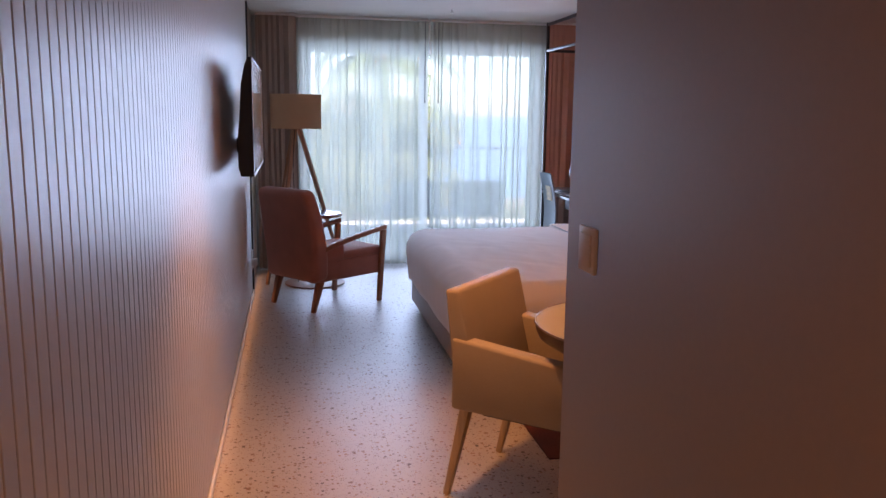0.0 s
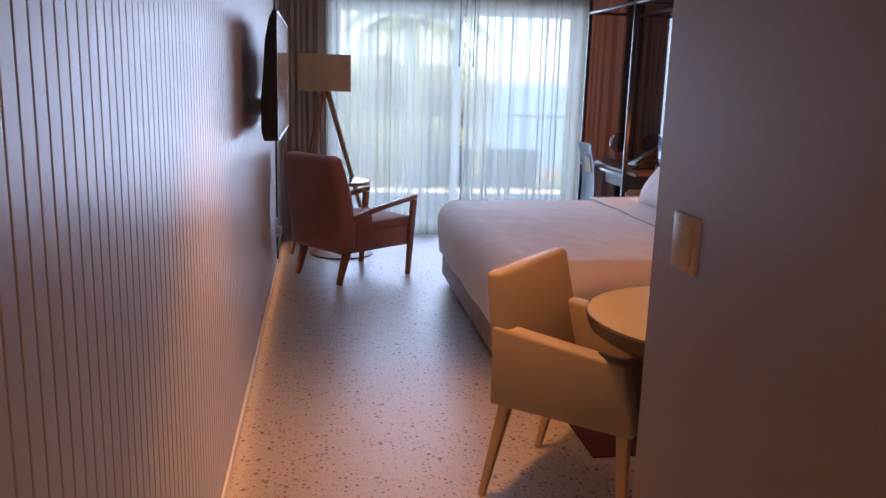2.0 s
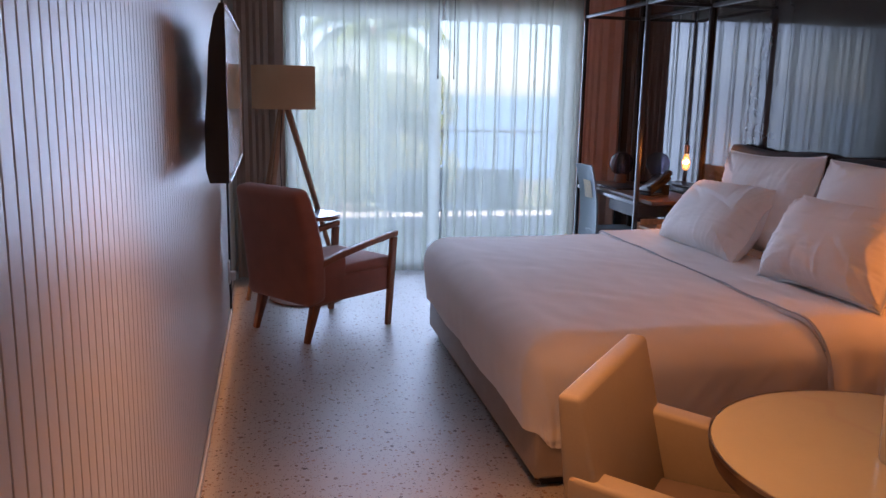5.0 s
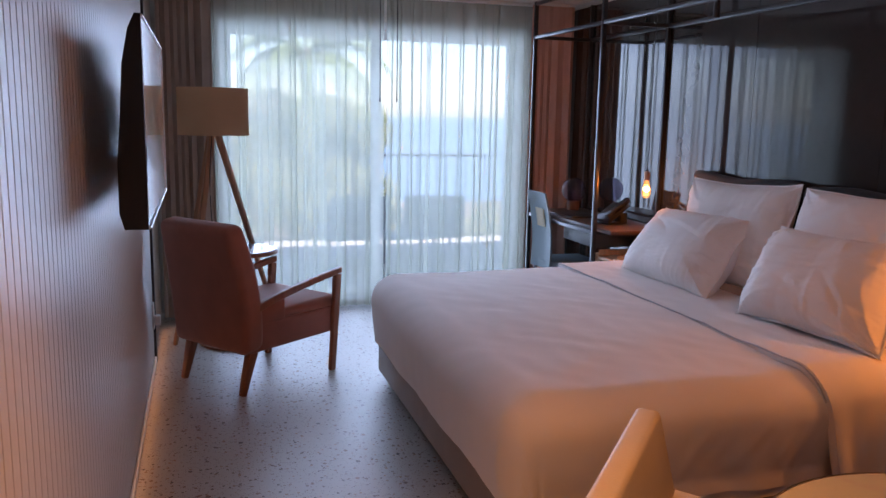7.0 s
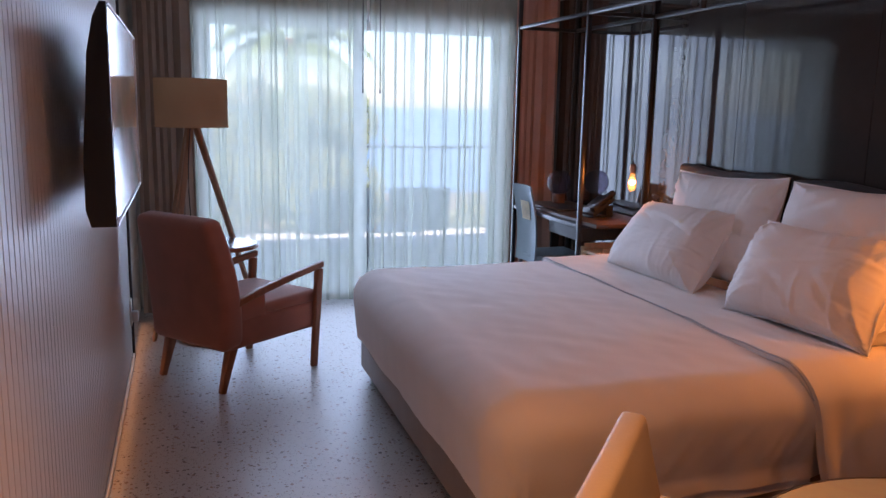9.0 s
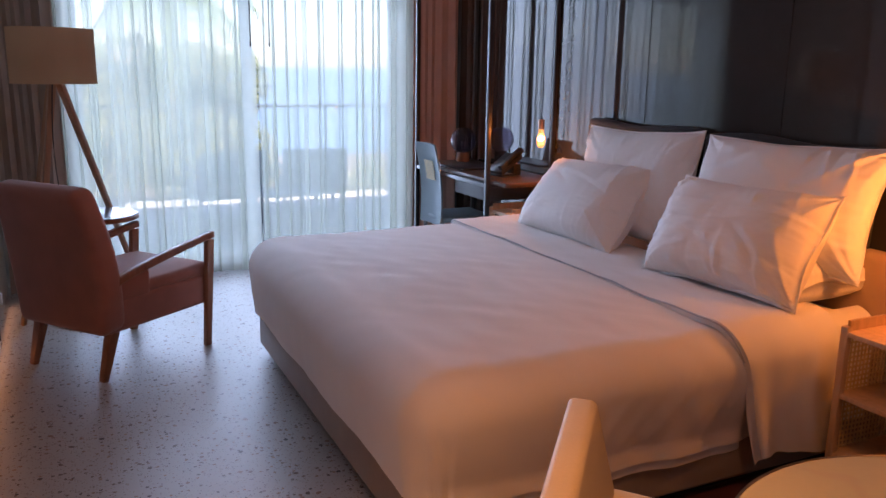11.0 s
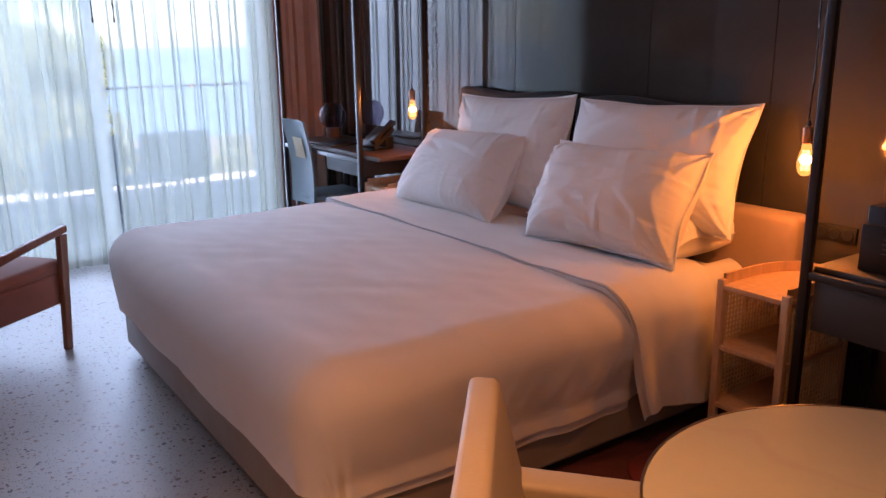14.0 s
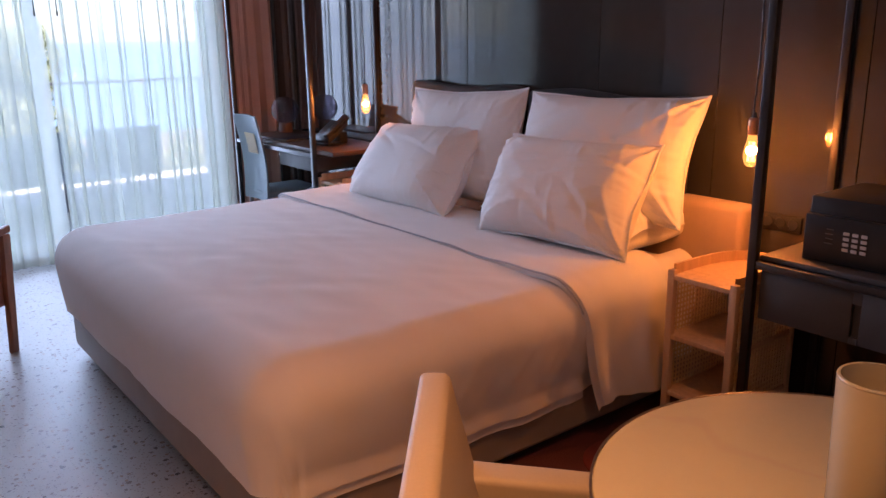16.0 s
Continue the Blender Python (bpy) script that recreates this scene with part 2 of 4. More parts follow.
M_DRAWER = pmat("charcoal_laminate", (0.055, 0.053, 0.052), rough=0.5, var=0.12, bump=0.05)
M_PALEBLUE = pmat("pale_blue_shell", (0.20, 0.27, 0.30), rough=0.65, var=0.04, bump=0.03)
M_CANE = pmat("cane", (0.66, 0.52, 0.30), rough=0.6, var=0.15)
M_RIM = pmat("dull_bronze", (0.34, 0.27, 0.22), rough=0.3, metal=1.0, var=0.12, bump=0.03)
M_COPPER = pmat("copper", (0.62, 0.32, 0.20), rough=0.28, metal=1.0, var=0.12, bump=0.03)
M_BROWNBASE = pmat("brown_lamp_base", (0.22, 0.12, 0.09), rough=0.5, var=0.1)
M_SMOKE = glass("smoked_glass", (0.62, 0.58, 0.68), ior=1.38)
M_BULB = glass("amber_bulb_glass", (1.0, 0.72, 0.40), ior=1.12)
M_FILAMENT = glow("filament", (1.0, 0.45, 0.11), 3.2)
M_BULB.node_tree.nodes["Principled BSDF"].inputs["Emission Color"].default_value = (1.0, 0.42, 0.09, 1)
M_BULB.node_tree.nodes["Principled BSDF"].inputs["Emission Strength"].default_value = 0.30
M_PLASTIC = pmat("black_plastic", (0.02, 0.02, 0.022), rough=0.3, var=0.1, bump=0.03)
M_BEIGEPLASTIC = pmat("cream_plastic", (0.68, 0.58, 0.46), rough=0.35, var=0.03, bump=0.0)
M_GREYKEY = pmat("pale_keys", (0.62, 0.62, 0.62), rough=0.4, var=0.05)
M_MAROON = pmat("maroon_carpet", (0.075, 0.018, 0.020), rough=0.95, var=0.3, scale=5, fine=220, bump=0.6, dist=0.004)
M_PEDESTAL = pmat("dark_red_metal", (0.20, 0.035, 0.03), rough=0.4, var=0.15)
M_MARBLE = marble()
M_SCREEN = screen_picture()
M_PANE = thin_pane()
M_SHEER = sheer("sheer_net", (0.62, 0.645, 0.56), 0.60)
M_STONE = pmat("terrace_stone", (0.52, 0.49, 0.45), rough=0.8, var=0.12, scale=2, fine=40, bump=0.2)
M_LOUNGE = pmat("grey_outdoor_mesh", (0.38, 0.39, 0.40), rough=0.8, var=0.1, fine=300, bump=0.2)
M_LOUNGEPAD = pmat("outdoor_cushion", (0.48, 0.47, 0.45), rough=0.9, var=0.08, fine=300, bump=0.2)
M_SEA = pmat("sea_water", (0.13, 0.22, 0.33), rough=0.4, var=0.25, scale=0.02, fine=0.3, bump=0.25, dist=0.3)
M_LEAF = pmat("leaves", (0.27, 0.30, 0.18), rough=0.6, var=0.22, scale=1.5, fine=9, bump=0.0)
M_PALMLEAF = pmat("palm_leaf", (0.20, 0.26, 0.13), rough=0.5, var=0.35, scale=2, fine=12, bump=0.0)
M_BARK = pmat("bark", (0.17, 0.13, 0.10), rough=0.9, var=0.3, scale=6, fine=30, bump=0.6, dist=0.01)
M_EARTH = pmat("dry_ground", (0.20, 0.17, 0.12), rough=0.95, var=0.3, scale=0.3, fine=4, bump=0.4, dist=0.02)
M_FACADE = pmat("facade_render", (0.66, 0.64, 0.60), rough=0.9, var=0.06, scale=1.5, fine=30, bump=0.2)


# ---- builders ----
def part(name, bm, material, parent=None, label="", smooth=True):
    me = bpy.data.meshes.new(name)
    bmesh.ops.recalc_face_normals(bm, faces=bm.faces)
    bm.to_mesh(me)
    bm.free()
    me.materials.append(material)
    if smooth:
        me.shade_smooth()
        me.set_sharp_from_angle(angle=radians(38))
    ob = new(name, me)
    if parent is not None:
        ob.parent = parent
    if label:
        ob["label"] = label
    return ob


def thing(name, label, category, m=None, group=""):
    ob = new(name)
    ob.empty_display_size = 0.1
    if m is not None:
        ob.matrix_world = m
    return tagged(ob, label, category, group)


def box(bm, x0, x1, y0, y1, z0, z1, bevel=0.0, seg=2, m=None):
    r = bmesh.ops.create_cube(bm, size=1.0)
    vs = r["verts"]
    for v in vs:
        v.co = Vector((x0 + (v.co.x + 0.5) * (x1 - x0), y0 + (v.co.y + 0.5) * (y1 - y0), z0 + (v.co.z + 0.5) * (z1 - z0)))
    if bevel:
        es = list({e for v in vs for e in v.link_edges})
        out = bmesh.ops.bevel(bm, geom=es, offset=bevel, segments=seg, affect="EDGES", profile=0.5)
        vs = list({v for f in out["faces"] for v in f.verts} | {v for v in vs if v.is_valid})
    if m is not None:
        bmesh.ops.transform(bm, matrix=m, verts=vs)
    return bm


def cuboid(*a, **k):
    return box(bmesh.new(), *a, **k)


def spin(profile, seg=32, m=None, bm=None, closed=False):
    """A turned solid from (radius, height) pairs round z."""
    bm = bm or bmesh.new()
    rings = []
    for r, z in profile:
        if r < 1e-6:
            rings.append([bm.verts.new((0, 0, z))])
        else:
            rings.append([bm.verts.new((r * math.cos(2 * math.pi * i / seg), r * math.sin(2 * math.pi * i / seg), z)) for i in range(seg)])
    pairs = list(zip(rings, rings[1:]))
    if closed:
        pairs.append((rings[-1], rings[0]))
    for a, b in pairs:
        for i in range(seg):
            j = (i + 1) % seg
            q = [a[i % len(a)], a[j % len(a)], b[j % len(b)], b[i % len(b)]]
            q = list(dict.fromkeys(q))
            if len(q) > 2:
                bm.faces.new(q)
    if m is not None:
        bmesh.ops.transform(bm, matrix=m, verts=[v for ring in rings for v in ring])
    return bm


def rod(bm, a, b, r0, r1=None, seg=12):
    """A round bar from a to b, tapering from r0 to r1."""
    a, b = Vector(a), Vector(b)
    r1 = r0 if r1 is None else r1
    turn = (b - a).to_track_quat("Z", "Y").to_matrix().to_4x4()
    n = (b - a).length
    return spin([(0, 0), (r0, 0), (r1, n), (0, n)], seg, Matrix.Translation(a) @ turn, bm)


def beam(bm, a, b, w, d, w1=None, d1=None, bevel=0.004):
    """A square bar between two points, tapering to w1 x d1."""
    a, b = Vector(a), Vector(b)
    n = (b - a).length
    turn = (b - a).to_track_quat("Z", "Y").to_matrix().to_4x4()
    r = bmesh.ops.create_cube(bm, size=1.0)
    vs = r["verts"]
    for v in vs:
        up = v.co.z > 0
        v.co = Vector((v.co.x * ((w1 or w) if up else w), v.co.y * ((d1 or d) if up else d), n if up else 0))
    es = list({e for v in vs for e in v.link_edges})
    out = bmesh.ops.bevel(bm, geom=es, offset=bevel, segments=2, affect="EDGES", profile=0.5)
    vs = list({v for f in out["faces"] for v in f.verts})
    bmesh.ops.transform(bm, matrix=Matrix.Translation(a) @ turn, verts=vs)
    return bm


def sheet(fn, nu, nv, thick=0.0):
    """A grid of fn(u, v) over the unit square; thick gives it a second side."""
    bm = bmesh.new()
    g = [[bm.verts.new(fn(i / nu, j / nv)) for j in range(nv + 1)] for i in range(nu + 1)]
    for i in range(nu):
        for j in range(nv):
            bm.faces.new((g[i][j], g[i + 1][j], g[i + 1][j + 1], g[i][j + 1]))
    if thick:
        bmesh.ops.recalc_face_normals(bm, faces=bm.faces)
        bmesh.ops.solidify(bm, geom=list(bm.faces), thickness=thick)
    return bm


def tube(name, points, r, material, parent=None, label=""):
    """A round cord through points."""
    bm = bmesh.new()
    rings = []
    pts = [Vector(p) for p in points]
    for i, p in enumerate(pts):
        d = (pts[min(i + 1, len(pts) - 1)] - pts[max(i - 1, 0)]).normalized()
        q = d.to_track_quat("Z", "Y").to_matrix()
        rings.append([bm.verts.new(p + q @ Vector((r * math.cos(k * math.pi / 4), r * math.sin(k * math.pi / 4), 0))) for k in range(8)])
    for a, b in zip(rings, rings[1:]):
        for k in range(8):
            bm.faces.new((a[k], a[(k + 1) % 8], b[(k + 1) % 8], b[k]))
    bm.faces.new(rings[0])
    bm.faces.new(rings[-1])
    return part(name, bm, material, parent, label)


def structure(name, bm, material, label, category):
    return tagged(part(name, bm, material), label, category, kind="structure")


def nz(x, y, z=0.0, s=1.0):
    return noise.noise(Vector((x * s, y * s, z * s)))


# ---- the shell ----
ROOM_X, WIN_Y, CEIL = 3.20, 9.75, 2.345
structure("floor", cuboid(-0.2, ROOM_X + 0.2, -0.3, 9.92, -0.15, 0.0), M_FLOOR, "pale terrazzo floor with brown and grey stone chips", "floor")
structure("ceiling", cuboid(-0.2, ROOM_X + 0.2, -0.3, 8.56, CEIL, 2.9), M_PLASTER, "plain painted plaster ceiling", "ceiling")
structure("ceiling_pocket", cuboid(-0.2, ROOM_X + 0.2, 8.56, 10.15, 2.385, 2.9), M_PLASTER, "raised plaster ceiling strip over the curtains", "ceiling")
wall_left = structure("wall_left", cuboid(-0.25, -0.012, -0.3, 9.95, 0, 2.9), M_TAUPE, "wall behind grooved pale panelling", "wall")
structure("wall_right", cuboid(ROOM_X + 0.012, ROOM_X + 0.25, -0.3, 9.95, 0, 2.9), M_PLASTER, "plain wall behind dark lacquer panels", "wall")
structure("wall_back", cuboid(-0.2, ROOM_X + 0.2, -0.45, -0.3, 0, 2.9), M_PLASTER, "plain wall closing the entrance passage", "wall")
structure("wall_corridor", cuboid(0.915, ROOM_X, -0.3, 3.44, 0, CEIL, bevel=0.004), M_TAUPE, "smooth taupe panelled wall of the entrance passage", "wall")

# dark lacquer panels of the headboard wall
panels = structure("lacquer_wall", cuboid(ROOM_X + 0.004, ROOM_X + 0.012, 3.44, 9.75, 0, CEIL), M_BLACK, "dark glossy lacquer wall panelling behind the bed", "wall")
ys = [3.45, 4.36, 5.26, 5.82, 6.42, 7.32, 8.20, 9.10, 9.74]
for a, b in zip(ys, ys[1:]):
    part("panel", cuboid(ROOM_X - 0.012, ROOM_X + 0.003, a + 0.0012, b - 0.0012, 0.002, CEIL - 0.002, bevel=0.0012, seg=1), M_LACQUER, panels)

structure("baseboard", cuboid(0.0, 0.012, -0.29, 8.50, 0.001, 0.035, bevel=0.003), M_WHITE, "low white skirting along the panelled wall", "baseboard")
structure("trim", cuboid(-0.011, 0.014, 8.503, 8.53, 0, CEIL - 0.001, bevel=0.003), M_BLACK, "black metal edge trim at the end of the panelling", "trim")

# window wall with one wide opening
ww = structure("wall_window", box(cuboid(-0.25, 0.40, 9.76, 10.02, 0, 2.9), 2.86, ROOM_X + 0.25, 9.76, 10.02, 0, 2.9), M_FACADE, "rendered wall on both sides of the terrace door", "wall")
structure("lintel", cuboid(0.40, 2.86, 9.76, 10.02, 2.20, 2.9), M_PLASTER, "plastered lintel over the terrace door", "wall")
win = tagged(new("window_1"), "wide sliding terrace door with pale aluminium frames", "window", kind="structure")
part("window_frame", box(box(cuboid(0.40, 0.46, 9.80, 9.94, 0, 2.20, bevel=0.004), 2.80, 2.86, 9.80, 9.94, 0, 2.20, bevel=0.004), 0.46, 2.80, 9.80, 9.94, 2.14, 2.20, bevel=0.004), M_ALU, win)
part("window_sill", cuboid(0.46, 2.80, 9.79, 9.95, 0.0, 0.035, bevel=0.004), M_ALU, win)
for x0, x1, yy in ((0.465, 1.68, 9.885), (1.60, 2.795, 9.825)):
    sash = part("sash", box(box(box(cuboid(x0, x0 + 0.07, yy, yy + 0.045, 0.037, 2.137, bevel=0.004), x1 - 0.07, x1, yy, yy + 0.045, 0.037, 2.137, bevel=0.004), x0 + 0.071, x1 - 0.071, yy, yy + 0.045, 0.037, 0.11, bevel=0.004), x0 + 0.071, x1 - 0.071, yy, yy + 0.045, 2.07, 2.137, bevel=0.004), M_ALU, win)
    pane = part("pane", cuboid(x0 + 0.065, x1 - 0.065, yy + 0.018, yy + 0.026, 0.105, 2.075), M_PANE, sash)
    pane.visible_shadow = False
    part("handle", box(cuboid(x0 + 0.022, x0 + 0.048, yy - 0.03, yy - 0.012, 0.95, 1.15, bevel=0.006), x0 + 0.026, x0 + 0.044, yy - 0.013, yy + 0.002, 0.97, 1.13), M_ALU, sash)

# light switch of the passage
sw = thing("light_switch", "cream plastic light switch on the taupe wall", "switch", pose(0.915, 3.303, 1.221))
part("plate", cuboid(-0.010, -0.001, -0.043, 0.043, -0.045, 0.045, bevel=0.003), M_BEIGEPLASTIC, sw)
part("rocker", cuboid(-0.014, -0.0095, -0.030, 0.030, -0.032, 0.032, bevel=0.002), M_BEIGEPLASTIC, sw)

# power socket at the end of the panelling
pw = thing("power_socket", "white plastic power socket low on the pale panelling", "socket", pose(0.0005, 8.44, 0.30))
part("plate", cuboid(0.0, 0.010, -0.042, 0.042, -0.075, 0.075, bevel=0.003), M_WHITE, pw)
part("plug", cuboid(0.0105, 0.045, -0.022, 0.022, -0.055, 0.005, bevel=0.008, seg=3), M_WHITE, pw)

# ceiling fittings
spr = thing("sprinkler", "small white ceiling sprinkler head", "sprinkler", pose(1.71, 8.80, 2.385))
part("rose", spin([(0, 0), (0.03, 0), (0.028, -0.008), (0, -0.008)], 20), M_WHITE, spr)
part("head", spin([(0, -0.0085), (0.008, -0.0085), (0.007, -0.035), (0.018, -0.038), (0.018, -0.042), (0, -0.042)], 16), M_WHITE, spr)
# Fittings out of view, assumed where the warm spots hang.
for x, y in ((0.72, 4.62), (1.9, 4.9), (0.45, 1.2)):
    d = thing("downlight", "unseen small round recessed ceiling downlight", "ceiling light", pose(x, y, CEIL), group="ceiling downlights")
    part("ring", spin([(0.045, -0.0005), (0.045, -0.006), (0.033, -0.008), (0.033, -0.0005)], 24, closed=True), M_WHITE, d)


def drape(name, x0, x1, y, z0, z1, folds, amp, material, label, seed, over=0.27):
    """A hanging cloth with uneven, partly overlapping pleats that open towards the hem."""
    rng = random.Random(seed)
    ph = [rng.uniform(0, 6.28) for _ in range(8)]
    width = (x1 - x0) / folds

    def at(u, v):
        s = u * folds
        k = s + 0.35 * math.sin(1.3 * s + ph[0]) + 0.22 * math.sin(0.61 * s + ph[1])
        a = amp * (0.65 + 0.35 * math.sin(0.9 * s + ph[2]) + 0.2 * math.sin(2.3 * s + ph[3]))
        spread = 0.55 + 0.45 * v
        drift = 0.012 * math.sin(1.7 * s + ph[4]) * v * v
        x = x0 + (x1 - x0) * u + over * width * math.sin(4 * math.pi * k + ph[5]) * (0.8 + 0.3 * math.sin(0.7 * s + ph[6])) + drift
        yy = y + a * spread * math.sin(2 * math.pi * k + ph[5] * 0.5) + 0.008 * math.sin(3.1 * v + s + ph[7])
        return (min(max(x, x0 - 0.02), x1 + 0.02), yy, z1 + (z0 - z1) * v)

    bm = sheet(at, int(folds * 40), 14)
    cur = thing(name, label, "curtain", pose(0, 0, 0))
    cur.matrix_world = pose((x0 + x1) / 2, y, z0)
    for v in bm.verts:
        v.co -= Vector(((x0 + x1) / 2, y, z0))
    part("cloth", bm, material, cur)
    part("heading_rail", cuboid((x0 - x1) / 2, (x1 - x0) / 2, -0.012, 0.012, z1 - z0 + 0.001, z1 - z0 + 0.022, bevel=0.003), M_WHITE, cur)
    return cur


def net_curtain(x0, x1, y, z0, z1, count, seed, laps):
    """Net in long straight pleats: soft bulges of single cloth between narrow or broad strips where it doubles back."""
    rng = random.Random(seed)
    step = (x1 - x0) / count
    line = []
    x = x0
    for k in range(count):
        end = x0 + step * (k + 1) + rng.uniform(-0.38, 0.38) * step if k < count - 1 else x1
        bulge = rng.uniform(0.010, 0.024)
        lap = rng.choice(laps)
        deep = rng.uniform(0.012, 0.020)
        drift = rng.uniform(-0.012, 0.012)
        n = 9
        for i in range(n + 1):
            q = i / n
            line.append((x + (end - x) * q, bulge * math.sin(math.pi * q), drift * q))
        if k < count - 1:
            for turn in range(2 if lap < 0.03 else 1):
                if turn:
                    line.append((end - lap * 0.1, deep * 0.5, drift * 1.3))
                for i in range(1, 5):
                    q = i / 5
                    line.append((end - lap * q, deep * math.sin(math.pi * q) + 0.004 * (q + turn), drift * (1 + 0.5 * turn)))
        x = end - lap
    last = len(line) - 1

    def at(u, v):
        lx, ly, drift = line[round(u * last)]
        open_up = 0.75 + 0.45 * v
        return (lx + drift * v + 0.002 * math.sin(2.6 * v + lx * 9), y + ly * open_up + 0.006 * math.sin(lx * 17 + seed) * v, z1 + (z0 - z1) * v)

    cur = thing("sheer_curtain", "white sheer net curtain hanging in soft pleats", "curtain", pose((x0 + x1) / 2, y, z0))
    bm = sheet(at, last, 10)
    for v in bm.verts:
        v.co -= Vector(((x0 + x1) / 2, y, z0))
    part("cloth", bm, M_SHEER, cur)
    part("heading_rail", cuboid((x0 - x1) / 2, (x1 - x0) / 2, -0.012, 0.012, z1 - z0 + 0.001, z1 - z0 + 0.022, bevel=0.003), M_WHITE, cur)
    return cur


net_curtain(0.36, 1.645, 9.62, 0.012, 2.36, 18, 3, (0.008, 0.011, 0.015, 0.020, 0.035, 0.045))
net_curtain(1.665, 2.88, 9.62, 0.012, 2.36, 17, 8, (0.008, 0.011, 0.014, 0.018, 0.024, 0.040))
drape("blackout_drape", 0.03, 0.40, 9.53, 0.012, 2.36, 5, 0.032, M_DRAPE, "taupe blackout drape drawn back in deep pleats", 5, over=0.1)
drape("blackout_drape", 2.80, 3.17, 9.53, 0.012, 2.36, 5, 0.030, M_DRAPERED, "rust brown blackout drape drawn back behind the desk", 6, over=0.1)
for x in (1.605, 1.735):
    w = thing("curtain_wand", "thin dark wand for drawing the sheer curtain", "curtain wand", pose(x, 9.56, 1.62), group="curtain wands")
    part("stick", rod(bmesh.new(), (0, 0, 0), (0, 0, 0.735), 0.004), M_BLACK, w)
    part("knob", spin([(0, -0.03), (0.006, -0.026), (0.007, 0), (0, 0.0)], 10), M_BLACK, w)

# ---- bed ----
BX0, BX1, BY0, BY1, TOP = 1.24, 3.06, 5.81, 7.90, 0.615
bed = thing("bed", "king-size bed with white cotton bedding on a taupe fabric base", "bed", pose(0, 0, 0))
part("plinth", cuboid(BX0 + 0.05, BX1, BY0 + 0.05, BY1 - 0.05, 0.0, 0.045), M_BLACK, bed)
part("base", cuboid(BX0, BX1, BY0, BY1, 0.045, 0.285, bevel=0.018, seg=3), M_BASE, bed)
part("mattress", cuboid(BX0 + 0.02, BX1 + 0.005, BY0 + 0.005, BY1 - 0.005, 0.29, TOP - 0.035, bevel=0.05, seg=4), M_LINEN, bed)
part("headboard", cuboid(3.075, 3.184, 5.60, 8.12, 0.04, 0.815, bevel=0.03, seg=4), M_HEAD, bed, "beige upholstered headboard")


def drop(d, r):
    """Outward travel and fall of cloth that runs d past an edge rounded with radius r."""
    q = r * math.pi / 2
    if d < q:
        return r * math.sin(d / r), r * (1 - math.cos(d / r))
    return r, r + d - q


CREASES = [(random.Random(k).uniform(1.75, 2.42), 0.25 + 0.05 * k, 0.012 + 0.002 * (k % 3), (-1) ** k * 0.007) for k in range(11)]


def crease(x, d):
    """Slanting pulls in the duvet's hanging side that gather towards the turned-back sheet."""
    return sum(amp * math.exp(-((x - p + slope * (d - 0.25)) / (wide + 0.03 * abs(d - 0.2))) ** 2 - ((d - 0.26) / 0.14) ** 2) for p, slope, wide, amp in CREASES)


def cover(x0, x1, lift, hem_foot, hem_near, hem_far, seed, nu, nv, r=0.15, wrinkle=1.0, flare=0.0, tuck=0.05):
    """Bedcloth over the mattress, hanging over the foot and both sides, with soft creases."""
    ex, ya, yb = BX0 + 0.095, BY0 + 0.065, BY1 - 0.065

    def at(u, v):
        x = x0 - hem_foot + (x1 - x0 + hem_foot) * u
        y = ya - hem_near + (yb - ya + hem_near + hem_far) * v
        dx = max(0.0, ex - x)
        dy = ya - y if y < ya else (y - yb if y > yb else 0.0)
        side = -1 if y < ya else 1
        cx, cy = max(x, ex), min(max(y, ya), yb)
        d = math.hypot(dx, dy)
        if dx and dy:
            hy = hem_near if y < ya else hem_far
            c, s = dx / d, dy / d
            d *= (1 / math.hypot(c / hem_foot, s / hy)) / min(hem_foot / c, hy / s)
        out, fall = drop(d, r)
        ux, uy = (-dx, side * dy)
        n = math.hypot(ux, uy) or 1
        ux, uy = ux / n, uy / n
        hang = min(1.0, fall / 0.35)
        along = x if abs(uy) > abs(ux) else y
        wave = 0.020 * hang * hang * (math.sin(along * 13 + seed) * nz(along, seed, 0, 2.0) * 1.6 + 0.5 * math.sin(along * 29 + 2 * seed) * nz(along, 3 + seed, 0, 3.0))
        if side < 0 and dy > dx:
            wave += crease(x, dy) * hang - 0.020 * hang * min(1.0, max(0.0, (x - 2.40) / 0.1))
            wave += 0.007 * hang * nz(x * 3.2 + y * 1.3, y * 1.1, seed + 2, 3.0) - 0.006 * hang * abs(nz(x * 4 + y * 3, y, seed + 6, 2.4))
        toe = dx * dx / (dx * dx + dy * dy) if d else 0.0
        out += wave * (1 - 0.6 * toe) + flare * hang - (tuck - 0.036 * toe) * hang * hang
        soft = 0.007 * nz(x, y, seed, 2.0) + 0.0020 * nz(x * 1.6, y, seed + 4, 7) * wrinkle + 0.0015 * nz(x + y, (x - y) * 0.25, seed + 9, 9) * wrinkle
        px = min(1.0, max(0.0, (x - ex) / 0.45))
        puff = 0.016 * max(0.0, 1 - (abs(y - (ya + yb) / 2) / ((yb - ya) / 2)) ** 2) * px * px * (3 - 2 * px)
        edge = 0.006 * math.sin(along * 9 + seed) * hang
        return (cx + ux * out, cy + uy * out, TOP + lift - fall + soft * (1 - 0.6 * hang) + puff + edge)

    return sheet(at, nu, nv, thick=0.012)


